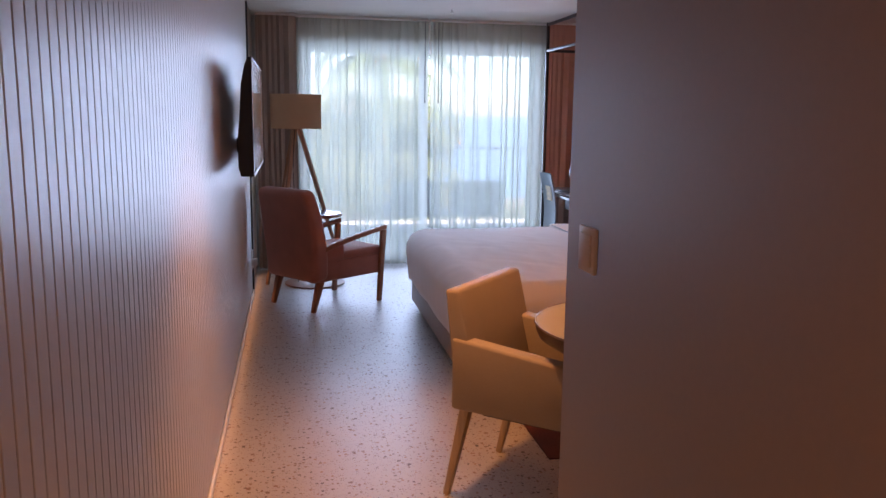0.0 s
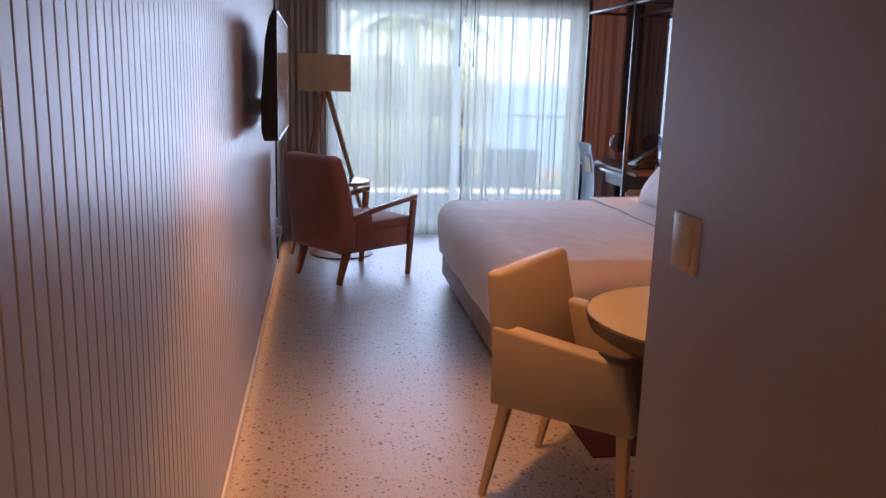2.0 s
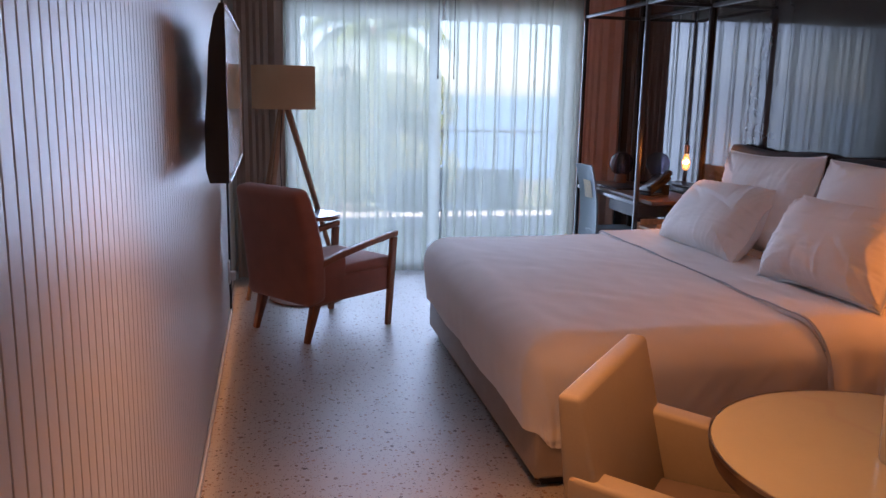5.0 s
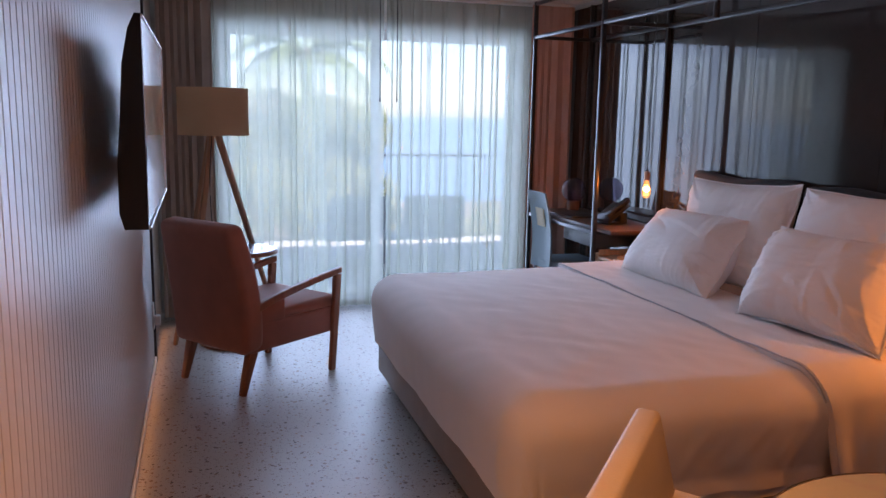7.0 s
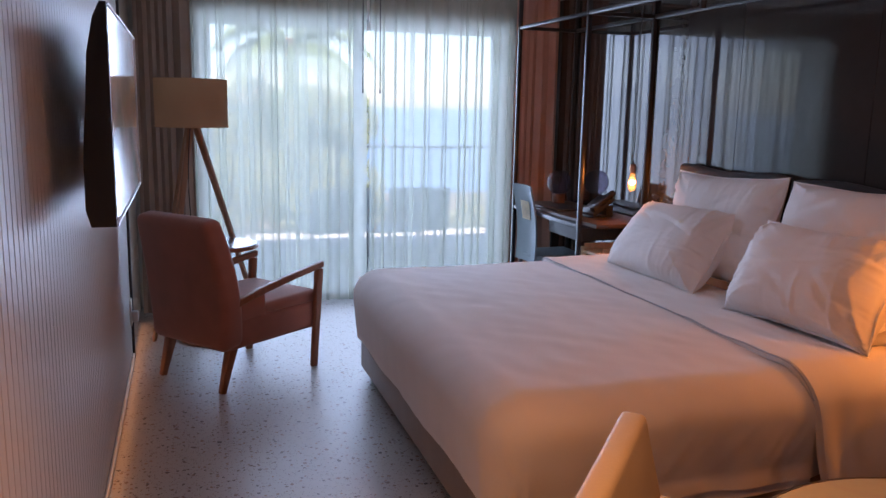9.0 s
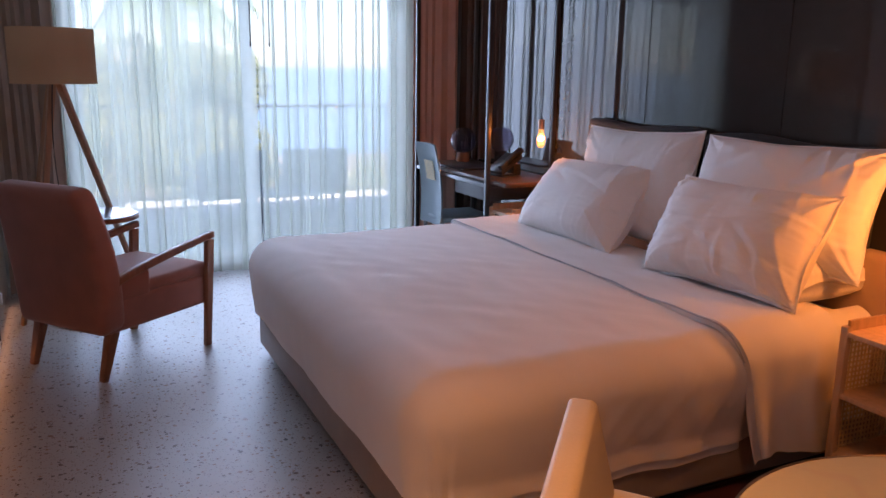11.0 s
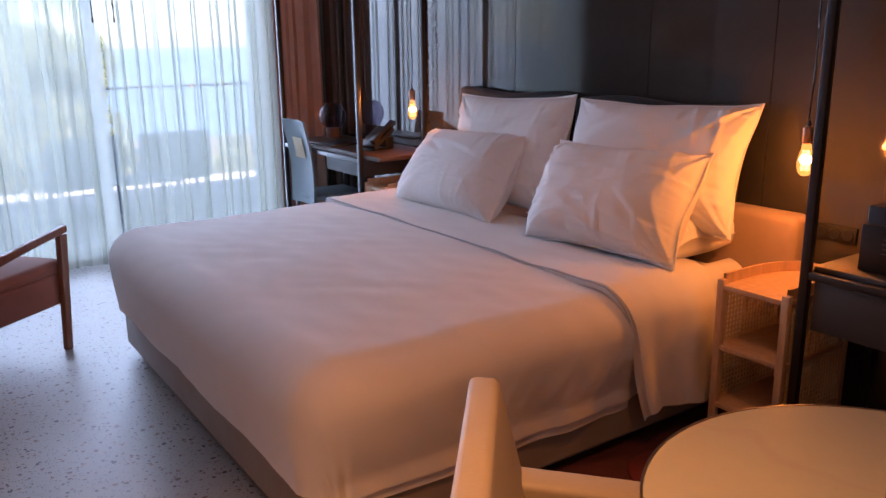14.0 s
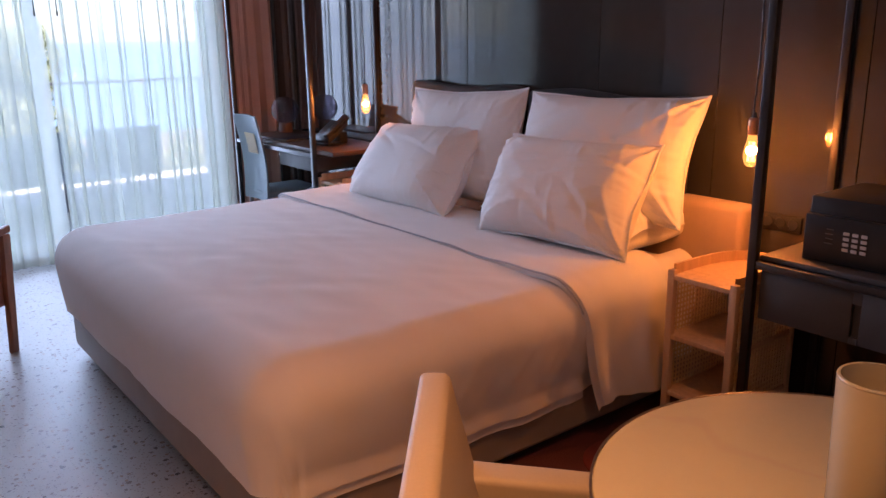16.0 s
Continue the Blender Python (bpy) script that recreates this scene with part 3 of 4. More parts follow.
part("under_sheet", cover(BX0 + 0.095, 2.64, -0.014, 0.445, 0.518, 0.40, 2.0, 70, 90, flare=-0.006, tuck=0.064), M_LINEN, bed)
part("duvet", cover(BX0 + 0.095, 2.64, 0.0, 0.46, 0.495, 0.42, 2.0, 120, 150, flare=0.006, tuck=0.064, wrinkle=1.6), M_LINEN, bed)


def turned(u, v):
    """The turned-back sheet with a rounded fold across the bed."""
    ya, yb = BY0 + 0.065, BY1 - 0.065
    hem = 0.575
    y = ya - hem + (yb - ya + hem + 0.36) * v
    dy = ya - y if y < ya else (y - yb if y > yb else 0.0)
    side = -1 if y < ya else 1
    out, fall = drop(dy, 0.14)
    hang = min(1.0, fall / 0.3)
    s = u * (0.54 - 0.13 * hang)
    lead = 0.06
    x = 2.345 + max(0, s - lead) + (0.02 * nz(y, 1.5, 0, 1.4))
    lift = 0.026 if s > lead else 0.026 * math.sin(s / lead * math.pi / 2)
    x += 0.15 * min(1.0, fall / 0.5) + 0.012 * hang * math.sin(y * 9)
    wave = hang * (0.012 * math.sin(u * 8 + 1.0) * (0.4 + hang * 0.6) * min(1.0, u * 3) + 0.006 * math.sin(u * 21 + y * 3))
    z = TOP + lift - fall + 0.008 * nz(x, y, 5, 3.5) + 0.005 * nz(x * 2, y, 7, 8) + (0.012 * math.sin(u * 6) * hang)
    return (x, min(max(y, ya), yb) + side * (out - 0.012 * hang + 0.020 * min(1.0, u * 9) + wave) if dy else y, z)


part("turned_sheet", sheet(turned, 44, 130, thick=0.010), M_LINEN, bed, "turned-back white top sheet")
tube("piping", [Vector(turned(0.055, i / 60)) + Vector((-0.004, 0, 0.004)) for i in range(8, 56)], 0.0035, M_PIPING, bed, "grey piping along the sheet's fold")


def pillow_mesh(w, h, t, seed, flange=0.02, full=0.5):
    """A stuffed pillowcase with pointed corners, gathers below the seams and a narrow flat hem. Width along x, height along y, front to +z."""
    bm = bmesh.new()
    n = 96
    rng = random.Random(seed)
    rays = [[(rng.uniform(0.15, 1.42), rng.uniform(0.05, 0.10), rng.uniform(0.08, 0.20), rng.uniform(-0.011, 0.013)) for _ in range(9)] for _ in range(4)]
    gathers = [(rng.uniform(-0.85, 0.85), rng.uniform(-0.25, 0.25), rng.uniform(0.012, 0.028), rng.uniform(0.15, 0.55), rng.uniform(-0.010, 0.013), rng.choice((-1, 1, 1))) for _ in range(36)]
    ends = [(rng.uniform(-0.8, 0.8), rng.uniform(-0.3, 0.3), rng.uniform(0.03, 0.06), rng.uniform(0.12, 0.35), rng.uniform(-0.015, 0.015), rng.choice((-1, 1))) for _ in range(18)]
    dents = [(rng.uniform(-0.7, 0.7), rng.uniform(-0.6, 0.6), rng.uniform(0, 3.14), rng.uniform(0.25, 0.5), rng.uniform(0.04, 0.08), rng.uniform(-0.009, 0.006)) for _ in range(10)]
    front, back = {}, {}
    iu, iv = 1 - 2 * flange / w, 1 - 2 * flange / h
    for i in range(n + 1):
        for j in range(n + 1):
            u, v = [0.45 * c + 0.55 * math.sin(math.pi / 2 * c) for c in (2 * i / n - 1, 2 * j / n - 1)]
            uu, vv = min(1, abs(u) / iu), min(1, abs(v) / iv)
            body = max(0.0, 1 - uu ** 3.2) ** full * max(0.0, 1 - vv ** 2.8) ** full
            x = u * w / 2 * (1 - 0.075 * (1 - v * v) * abs(u) ** 3)
            y = v * h / 2 * (1 - 0.085 * (1 - u * u) * abs(v) ** 3)
            soft = min(1, 3 * body)
            z = t / 2 * body * (1 - 0.10 * v)
            du, dv = (1 - abs(u)) * w / 2, (1 - abs(v)) * h / 2
            ang, rad = math.atan2(dv, du), math.hypot(du, dv)
            for a0, wd, reach, amp in rays[(u > 0) + 2 * (v > 0)]:
                z += amp * math.exp(-((ang - a0) / wd) ** 2 - rad / reach) * min(1, rad / 0.04)
            for p, slope, wd, reach, amp, sg in gathers:
                dd = 1 - sg * v
                z += amp * math.exp(-((u - p - slope * dd) / wd) ** 2 - dd / reach) * min(1, dd / 0.12)
            for p, slope, wd, reach, amp, sg in ends:
                dd = 1 - sg * u
                z += amp * math.exp(-((v - p - slope * dd) / wd) ** 2 - dd / reach) * min(1, dd / 0.08)
            for pu, pv, a, ln, wd, amp in dents:
                al = (u - pu) * math.cos(a) + (v - pv) * math.sin(a)
                ac2 = (v - pv) * math.cos(a) - (u - pu) * math.sin(a) - 0.3 * al * al
                z += amp * math.exp(-(al / ln) ** 2 - (ac2 / wd) ** 2) * soft
            z += (0.012 * nz(u, v, seed, 1.3) + 0.0025 * nz(u * 1.5, v, seed + 3, 4.0) + 0.0010 * nz(u, v * 2.0, seed + 5, 9)) * soft
            flap = 0.009 * math.sin(7 * u + 5 * v + seed) * (1 - min(1, 2.5 * body))
            front[i, j] = bm.verts.new((x, y, z + flap + 0.003))
            back[i, j] = bm.verts.new((x, y, flap - t / 2 * body * 0.95 - 0.003))
    for g in (front, back):
        for i in range(n):
            for j in range(n):
                bm.faces.new((g[i, j], g[i + 1, j], g[i + 1, j + 1], g[i, j + 1]))
    rim = [(i, 0) for i in range(n)] + [(n, j) for j in range(n)] + [(i, n) for i in range(n, 0, -1)] + [(0, j) for j in range(n, 0, -1)]
    for a, b in zip(rim, rim[1:] + rim[:1]):
        bm.faces.new((front[a], front[b], back[b], back[a]))
    return bm


def stand_up(cx, cy, cz, lean, yaw=0.0, roll=0.0):
    """Turns a pillow that faces +z so that it stands facing the foot of the bed, leaning back by lean degrees."""
    return Matrix.Translation((cx, cy, cz)) @ Matrix.Rotation(radians(yaw), 4, "Z") @ Matrix.Rotation(radians(-90), 4, "Z") @ Matrix.Rotation(radians(90 - lean), 4, "X") @ Matrix.Rotation(radians(roll), 4, "Z")


PIL = "plump white cotton pillow with a flat hem leaning against the headboard"
for nm, lab, w, h, t, seed, m, mat, fl in (
    ("cushion", "black velvet cushion standing behind the white pillows", 0.90, 0.62, 0.07, 3, stand_up(3.135, 6.35, 0.885, 3), M_BLACKCLOTH, 0.01),
    ("cushion", "black velvet cushion standing behind the white pillows", 0.90, 0.62, 0.07, 5, stand_up(3.135, 7.28, 0.885, 3), M_BLACKCLOTH, 0.01),
    ("pillow", PIL, 0.88, 0.57, 0.20, 1, stand_up(2.955, 7.10, 0.915, 11, 0, 2), M_PILLOW, 0.010),
    ("pillow", PIL, 0.88, 0.52, 0.22, 7, stand_up(2.960, 6.20, 0.960, 20, 5, 1), M_PILLOW, 0.010),
    ("pillow", "white cotton pillow lying flat under the others", 0.78, 0.46, 0.22, 8, Matrix.Translation((2.90, 6.225, 0.712)) @ pose(0, 0, 0, 0, 0, -90), M_PILLOW, 0.004),
    ("pillow", "white cotton pillow slumped against a larger one", 0.88, 0.49, 0.27, 12, stand_up(2.79, 7.27, 0.805, 36, -3, 3), M_PILLOW, 0.012),
    ("pillow", "white cotton pillow slumped against a larger one", 0.76, 0.46, 0.30, 21, stand_up(2.745, 6.19, 0.835, 31, 4, 1), M_PILLOW, 0.012),
):
    if nm == "cushion":
        bm = cuboid(-w / 2, w / 2, -h / 2, h / 2, -t / 2, t / 2, bevel=0.03, seg=4)
        bmesh.ops.subdivide_edges(bm, edges=[e for e in bm.edges if e.calc_length() > 0.3], cuts=14, use_grid_fill=True)
        for v in bm.verts:
            v.co.y += 0.010 * math.sin(v.co.x * 9 + seed) * (v.co.y > 0)
    else:
        bm = pillow_mesh(w, h, t, seed, fl, full=0.34 if "lying" in lab else 0.48)
    ob = part(nm, bm, mat)
    if nm == "pillow":
        ob.data.set_sharp_from_angle(angle=radians(180))
    ob.matrix_world = m
    tagged(ob, lab, nm, group="bed pillows" if nm == "pillow" else "black cushions")


def tucked(u, v):
    """The bottom sheet pulled round the mattress side at the head, with slack folds."""
    x = 2.60 + 0.465 * u
    d = 0.52 * v
    out, fall = drop(d, 0.07)
    hang = min(1.0, fall / 0.2)
    slack = 0.012 * hang * (1 - 0.5 * v) + 0.004 * hang * math.sin(x * 26 + 2.5 * v) * (0.4 + 0.6 * v) + 0.006 * nz(x * 2, v * 2, 4, 4.0)
    return (x, BY0 - 0.022 + 0.07 - out - slack, TOP - 0.012 - fall * 0.85 + 0.004 * nz(x, v, 9, 6))


part("bottom_sheet", sheet(tucked, 44, 30, thick=0.008), M_PILLOW, bed, "tucked white bottom sheet at the head")


# ---- nightstands ----
def nightstand():
    """Slim open nightstand: four posts, tray top with a rounded lip, two shelves, mesh side. Front towards -x."""
    t = thing("nightstand", "slim pale oak nightstand with a lipped tray top beside the bed", "nightstand", group="bedside nightstands")
    w, d, h = 0.27, 0.40, 0.64
    for sx in (0, d - 0.026):
        for sy in (-w / 2, w / 2 - 0.026):
            part("post", cuboid(sx, sx + 0.026, sy, sy + 0.026, 0, h, bevel=0.003), M_OAK, t)
    for z in (0.17, 0.385, h - 0.035):
        part("shelf", cuboid(0.004, d - 0.004, -w / 2 + 0.004, w / 2 - 0.004, z, z + 0.018, bevel=0.003), M_OAK, t)
    pts = []
    for k in range(29):
        a = math.pi * k / 28
        pts.append((0.14 + 0.245 * math.sin(a) ** 0.8, -0.125 * math.cos(a) if 0.2 < a < 2.94 else (-0.125 if a < 1 else 0.125)))
    bm = bmesh.new()
    rows = []
    for x, y in [(0.02, -0.125)] + pts + [(0.02, 0.125)]:
        rows.append([bm.verts.new((x, y, h - 0.017)), bm.verts.new((x, y, h + 0.02)), bm.verts.new((x, y * 0.92, h + 0.02)), bm.verts.new((x, y * 0.92, h - 0.017))])
    for a, b in zip(rows, rows[1:]):
        for k in range(4):
            bm.faces.new((a[k], a[(k + 1) % 4], b[(k + 1) % 4], b[k]))
    part("lip", bm, M_OAK, t)
    for sy in (-w / 2 + 0.008, w / 2 - 0.013):
        bm = bmesh.new()
        for i in range(19):
            box(bm, 0.030 + i * 0.0182, 0.036 + i * 0.0182, sy, sy + 0.003, 0.19, h - 0.036)
        for i in range(23):
            box(bm, 0.027, d - 0.027, sy + 0.0031, sy + 0.006, 0.192 + i * 0.0181, 0.198 + i * 0.0181)
        tagged(part("woven_side", bm, M_CANE, t, "woven cane side panel"), kind="stuff")
    part("back_panel", cuboid(d - 0.019, d - 0.013, -w / 2 + 0.027, w / 2 - 0.027, 0.19, h - 0.036), M_OAK, t)
    return t


ns = nightstand()
ns.matrix_world = pose(2.705, 5.51, 0)
copy_thing(ns, pose(2.735, 8.04, 0))


# ---- open metal frame with desk and wardrobe ----
FX0, FX1 = 2.705, 3.165
fr = thing("metal_frame", "tall open black metal frame carrying the desk and wardrobe shelves", "shelving frame", pose(0, 0, 0))
for y in (9.25, 8.18, 5.335, 3.60):
    for x in (FX0, FX1):
        part("post", cuboid(x, x + 0.028, y - 0.014, y + 0.014, 0, CEIL, bevel=0.003), M_BLACK, fr)
    for z in (0.755 if y > 7 else 0.713, 2.075):
        part("cross_bar", cuboid(FX0 + 0.0285, FX1 - 0.0005, y - 0.012, y + 0.012, z, z + 0.024, bevel=0.002), M_BLACK, fr)
YP = (3.60, 5.335, 8.18, 9.25)
for x in (FX0, FX1):
    for a, b in zip(YP, YP[1:]):
        part("rail", cuboid(x + 0.002, x + 0.026, a + 0.0145, b - 0.0145, 2.075, 2.099, bevel=0.002), M_BLACK, fr)
for a, b in ((3.60, 5.335), (8.18, 9.25)):
    z = 0.755 if a > 7 else 0.713
    part("rail", cuboid(FX0 + 0.002, FX0 + 0.026, a + 0.0145, b - 0.0145, z, z + 0.024, bevel=0.002), M_STEEL if a > 7 else M_BLACK, fr)
part("rail", cuboid(FX0 + 0.002, FX0 + 0.026, 8.1945, 9.2355, CEIL - 0.03, CEIL - 0.006, bevel=0.002), M_BLACK, fr)

dt = tagged(part("desktop", cuboid(FX0 + 0.0275, FX1 - 0.001, 7.98, 9.234, 0.7795, 0.805, bevel=0.004), M_DESK), "dark walnut desk top resting in the metal frame", "desk")
dr = thing("drawer_box", "shallow charcoal drawer under the desk top", "drawer", pose(2.75, 8.45, 0.66))
part("front", cuboid(0, 0.016, -0.24, 0.24, 0.0, 0.094, bevel=0.002), M_DRAWER, dr)
part("body", cuboid(0.017, 0.36, -0.235, 0.235, 0.004, 0.119), M_DRAWER, dr)

sh = tagged(part("wardrobe_shelf", cuboid(FX0 + 0.0275, FX1 - 0.001, 3.62, 5.32, 0.7375, 0.755, bevel=0.003), M_DRAWER), "charcoal wardrobe shelf resting in the metal frame", "shelf")
du = thing("drawer_unit", "charcoal drawer unit with a slot handle hung under the wardrobe shelf", "drawer unit", pose(2.72, 4.96, 0.55))
part("body", cuboid(0.019, 0.42, -0.34, 0.34, 0.0, 0.187, bevel=0.002), M_DRAWER, du)
part("front", box(box(box(cuboid(0, 0.018, 0.055, 0.345, 0, 0.160, bevel=0.002), 0, 0.018, -0.345, 0.028, 0, 0.160, bevel=0.002), 0, 0.018, 0.0285, 0.0545, 0, 0.02), 0, 0.018, 0.0285, 0.0545, 0.122, 0.160), M_DRAWER, du)
part("slot_handle", cuboid(0.012, 0.0185, 0.029, 0.054, 0.021, 0.121), M_PLASTIC, du, "black recessed slot handle")

sf = thing("safe", "small black hotel safe with a keypad on the wardrobe shelf", "safe", pose(2.80, 5.0, 0.7555))
part("body", cuboid(0.012, 0.34, -0.21, 0.215, 0.0, 0.198, bevel=0.006), M_PLASTIC, sf)
door = part("door", cuboid(-0.012, 0.0115, -0.215, 0.215, 0.001, 0.145, bevel=0.004), M_PLASTIC, sf)
for i in range(3):
    for j in range(4):
        y, z = 0.085 - i * 0.026, 0.052 + j * 0.0165
        part("key", cuboid(-0.0155, -0.0125, y - 0.009, y + 0.009, z - 0.005, z + 0.005, bevel=0.0012, seg=1), M_GREYKEY, door)
for j in range(4):
    part("printed_bar", cuboid(-0.0132, -0.0124, 0.125, 0.150 - 0.004 * (j % 2), 0.062 + j * 0.0145, 0.0645 + j * 0.0145), M_STEEL, door)

so = thing("wall_socket", "dark wall socket strip on the lacquer panel", "socket", pose(ROOM_X - 0.0125, 5.51, 0.758))
part("plate", cuboid(-0.009, -0.0005, -0.08, 0.08, -0.03, 0.03, bevel=0.002), pmat("matt_black_plate", (0.012, 0.011, 0.011), rough=0.6, var=0.1), so)
for y in (-0.05, 0.0, 0.05):
    part("insert", spin([(0, 0), (0.021, 0), (0.019, 0.003), (0, 0.002)], 20, Matrix.Translation((-0.0092, y, 0)) @ Matrix.Rotation(radians(-90), 4, "Y")), M_PLASTIC, so)

sp = thing("reading_spot", "tiny black spotlight clipped under the frame's top rail", "spotlight", pose(FX0 + 0.014, 7.03, 2.0745))
part("clip", cuboid(-0.008, 0.008, -0.012, 0.012, -0.012, -0.0005, bevel=0.002), M_BLACK, sp)
part("barrel", rod(bmesh.new(), (0, 0, -0.0125), (0, 0, -0.085), 0.016), M_BLACK, sp)


# ---- pendant bulbs ----
def pendant():
    """Bare filament bulb in a copper holder on a dark cord."""
    t = thing("pendant_lamp", "glowing amber filament bulb in a copper holder on a dark cord", "pendant lamp", group="bedside pendant lamps")
    part("bulb", spin([(0.0, -0.060), (0.011, -0.058), (0.020, -0.049), (0.0255, -0.032), (0.0262, -0.016), (0.022, 0.010), (0.0165, 0.030), (0.0138, 0.048)], 24), M_BULB, t).visible_shadow = False
    pts = []
    for k in range(5):
        a = 2 * math.pi * k / 5
        zs = (-0.040, 0.024) if k % 2 == 0 else (0.024, -0.040)
        pts += [(0.011 * math.cos(a), 0.011 * math.sin(a), zs[0]), (0.008 * math.cos(a), 0.008 * math.sin(a), zs[1])]
    tube("filament", pts, 0.0022, M_FILAMENT, t).visible_shadow = False
    part("holder", spin([(0.0, 0.049), (0.0155, 0.049), (0.0175, 0.052), (0.0175, 0.100), (0.012, 0.106), (0, 0.106)], 24), M_COPPER, t)
    part("grip", spin([(0, 0.1065), (0.008, 0.1065), (0.005, 0.125), (0, 0.125)], 12), M_BLACK, t)
    z1 = CEIL - 1.055
    tube("cord", [(0.004 * math.sin(k * 0.9), 0.004 * math.cos(k * 0.7), 0.124 + (z1 - 0.124) * k / 20) for k in range(21)], 0.0032, M_BLACK, t)
    part("ceiling_rose", spin([(0, z1 - 0.02), (0.03, z1 - 0.02), (0.03, z1 - 0.001), (0, z1 - 0.001)], 20), M_BLACK, t)
    return t


pd = pendant()
pd.matrix_world = pose(2.92, 5.495, 1.055)
copy_thing(pd, pose(2.925, 7.915, 1.078))
lamp("pendant_glow", "POINT", 4.2, AMBER, pose(2.92, 5.495, 1.05), radius=0.022)
lamp("pendant_glow", "POINT", 2.3, AMBER, pose(2.925, 7.915, 1.073), radius=0.022)

# ---- on the desk ----
gl = thing("globe_lamp", "smoked glass globe lamp on a brown cylinder base, unlit", "table lamp", pose(3.03, 9.13, 0.8055))
part("base", spin([(0, 0), (0.045, 0), (0.047, 0.004), (0.047, 0.062), (0.043, 0.068), (0, 0.068)], 28), M_BROWNBASE, gl)
prof = [(0.095 * math.sin(a), 0.152 - 0.095 * math.cos(a)) for a in [0.35 + 2.4 * k / 20 for k in range(21)]]
part("globe", spin(prof + [(r - 0.003, z) for r, z in prof[::-1]], 36), M_SMOKE, gl).visible_shadow = False
part("bulb", spin([(0, 0.0685), (0.012, 0.069), (0.012, 0.09), (0.022, 0.115), (0.022, 0.130), (0.012, 0.148), (0, 0.152)], 18), M_SMOKE, gl)

ph = thing("telephone", "black desk telephone propped on a sloping stand", "telephone", pose(2.93, 8.33, 0.8055, 0, 0, 12))
part("body", box(bmesh.new(), -0.10, 0.10, -0.075, 0.075, 0, 0.03, bevel=0.008, m=pose(0, 0, 0.062, 0, -32, 0)), M_PLASTIC, ph)
part("stand", cuboid(0.03, 0.09, -0.05, 0.05, 0.0, 0.075, bevel=0.006), M_PLASTIC, ph)
part("foot", cuboid(-0.085, 0.029, -0.055, 0.055, 0.0, 0.014, bevel=0.005), M_PLASTIC, ph)
part("handset", box(box(box(bmesh.new(), -0.105, 0.105, -0.072, -0.030, 0.0, 0.020, bevel=0.007, m=pose(0, 0, 0.106, 0, -32, 0)), -0.105, -0.055, -0.074, -0.028, -0.012, 0.002, bevel=0.005, m=pose(0, 0, 0.106, 0, -32, 0)), 0.055, 0.105, -0.074, -0.028, -0.012, 0.002, bevel=0.005, m=pose(0, 0, 0.106, 0, -32, 0)), M_PLASTIC, ph)
fo = thing("folder", "flat dark leather folder lying on the desk", "folder", pose(2.88, 8.78, 0.8055, 0, 0, 4))
part("cover", cuboid(-0.12, 0.12, -0.16, 0.16, 0, 0.012, bevel=0.003), M_PLASTIC, fo)

# desk chair pushed up to the desk
dc = thing("desk_chair", "pale blue desk chair with a tall curved back and cane inset", "chair", pose(0, 0, 0))


def shell(u, v):
    z = 0.40 + 0.565 * v
    y = 8.765 + 0.345 * u
    return (2.655 + 0.03 * math.cos((u - 0.5) * 2.4) + 0.055 * (0.5 - v) + 0.03 * math.sin(v * 3.0), y + 0.012 * (0.5 - u) * v, z - 0.003 * (2 * u - 1) ** 2)


part("backrest", sheet(shell, 14, 18, thick=0.012), M_PALEBLUE, dc)
for k in range(16):
    z = 0.715 + 0.0085 * k
    v = (z - 0.40) / 0.565
    c = Vector(shell(0.5, v))
    part("cane_strand", cuboid(-0.0275, -0.0225, -0.07, 0.07, -0.0025, 0.0025, m=Matrix.Translation(c)), M_CANE, dc)
part("seat", cuboid(2.70, 3.08, 8.77, 9.10, 0.43, 0.47, bevel=0.014, seg=3), M_PALEBLUE, dc)
for x in (2.715, 3.05):
    for y in (8.79, 9.08):
        part("leg", rod(bmesh.new(), (x, y, 0), (x, y, 0.4295), 0.011, 0.015), M_STEEL, dc)

# ---- television ----
tv = thing("television", "flat wall-mounted television showing a colourful picture", "television", pose(0.155, 6.47, 1.455))
bm = bmesh.new()
prof = ((0.0, -0.285), (0.0, 0.29), (-0.016, 0.29), (-0.034, 0.25), (-0.052, 0.16), (-0.062, 0.02), (-0.073, -0.10), (-0.074, -0.24), (-0.062, -0.285))
ends = [[bm.verts.new((x, y, z)) for x, z in prof] for y in (-0.60, 0.60)]
for k in range(len(prof)):
    j = (k + 1) % len(prof)
    bm.faces.new((ends[0][k], ends[0][j], ends[1][j], ends[1][k]))
bm.faces.new(ends[0])
bm.faces.new(ends[1])
part("body", bm, M_PLASTIC, tv)
part("wall_mount", cuboid(-0.1545, -0.0745, 0.54, 0.595, -0.22, -0.13, bevel=0.004), M_BLACK, tv)
part("screen", cuboid(0.0003, 0.0016, -0.588, 0.588, -0.270, 0.280), M_SCREEN, tv)
part("bright_edge", box(box(cuboid(0.0003, 0.005, 0.591, 0.598, -0.284, 0.288, bevel=0.001, seg=1), 0.0003, 0.005, -0.598, 0.590, -0.284, -0.276), 0.0003, 0.005, -0.598, 0.590, 0.283, 0.288), M_ALU, tv, "polished silver screen edge")

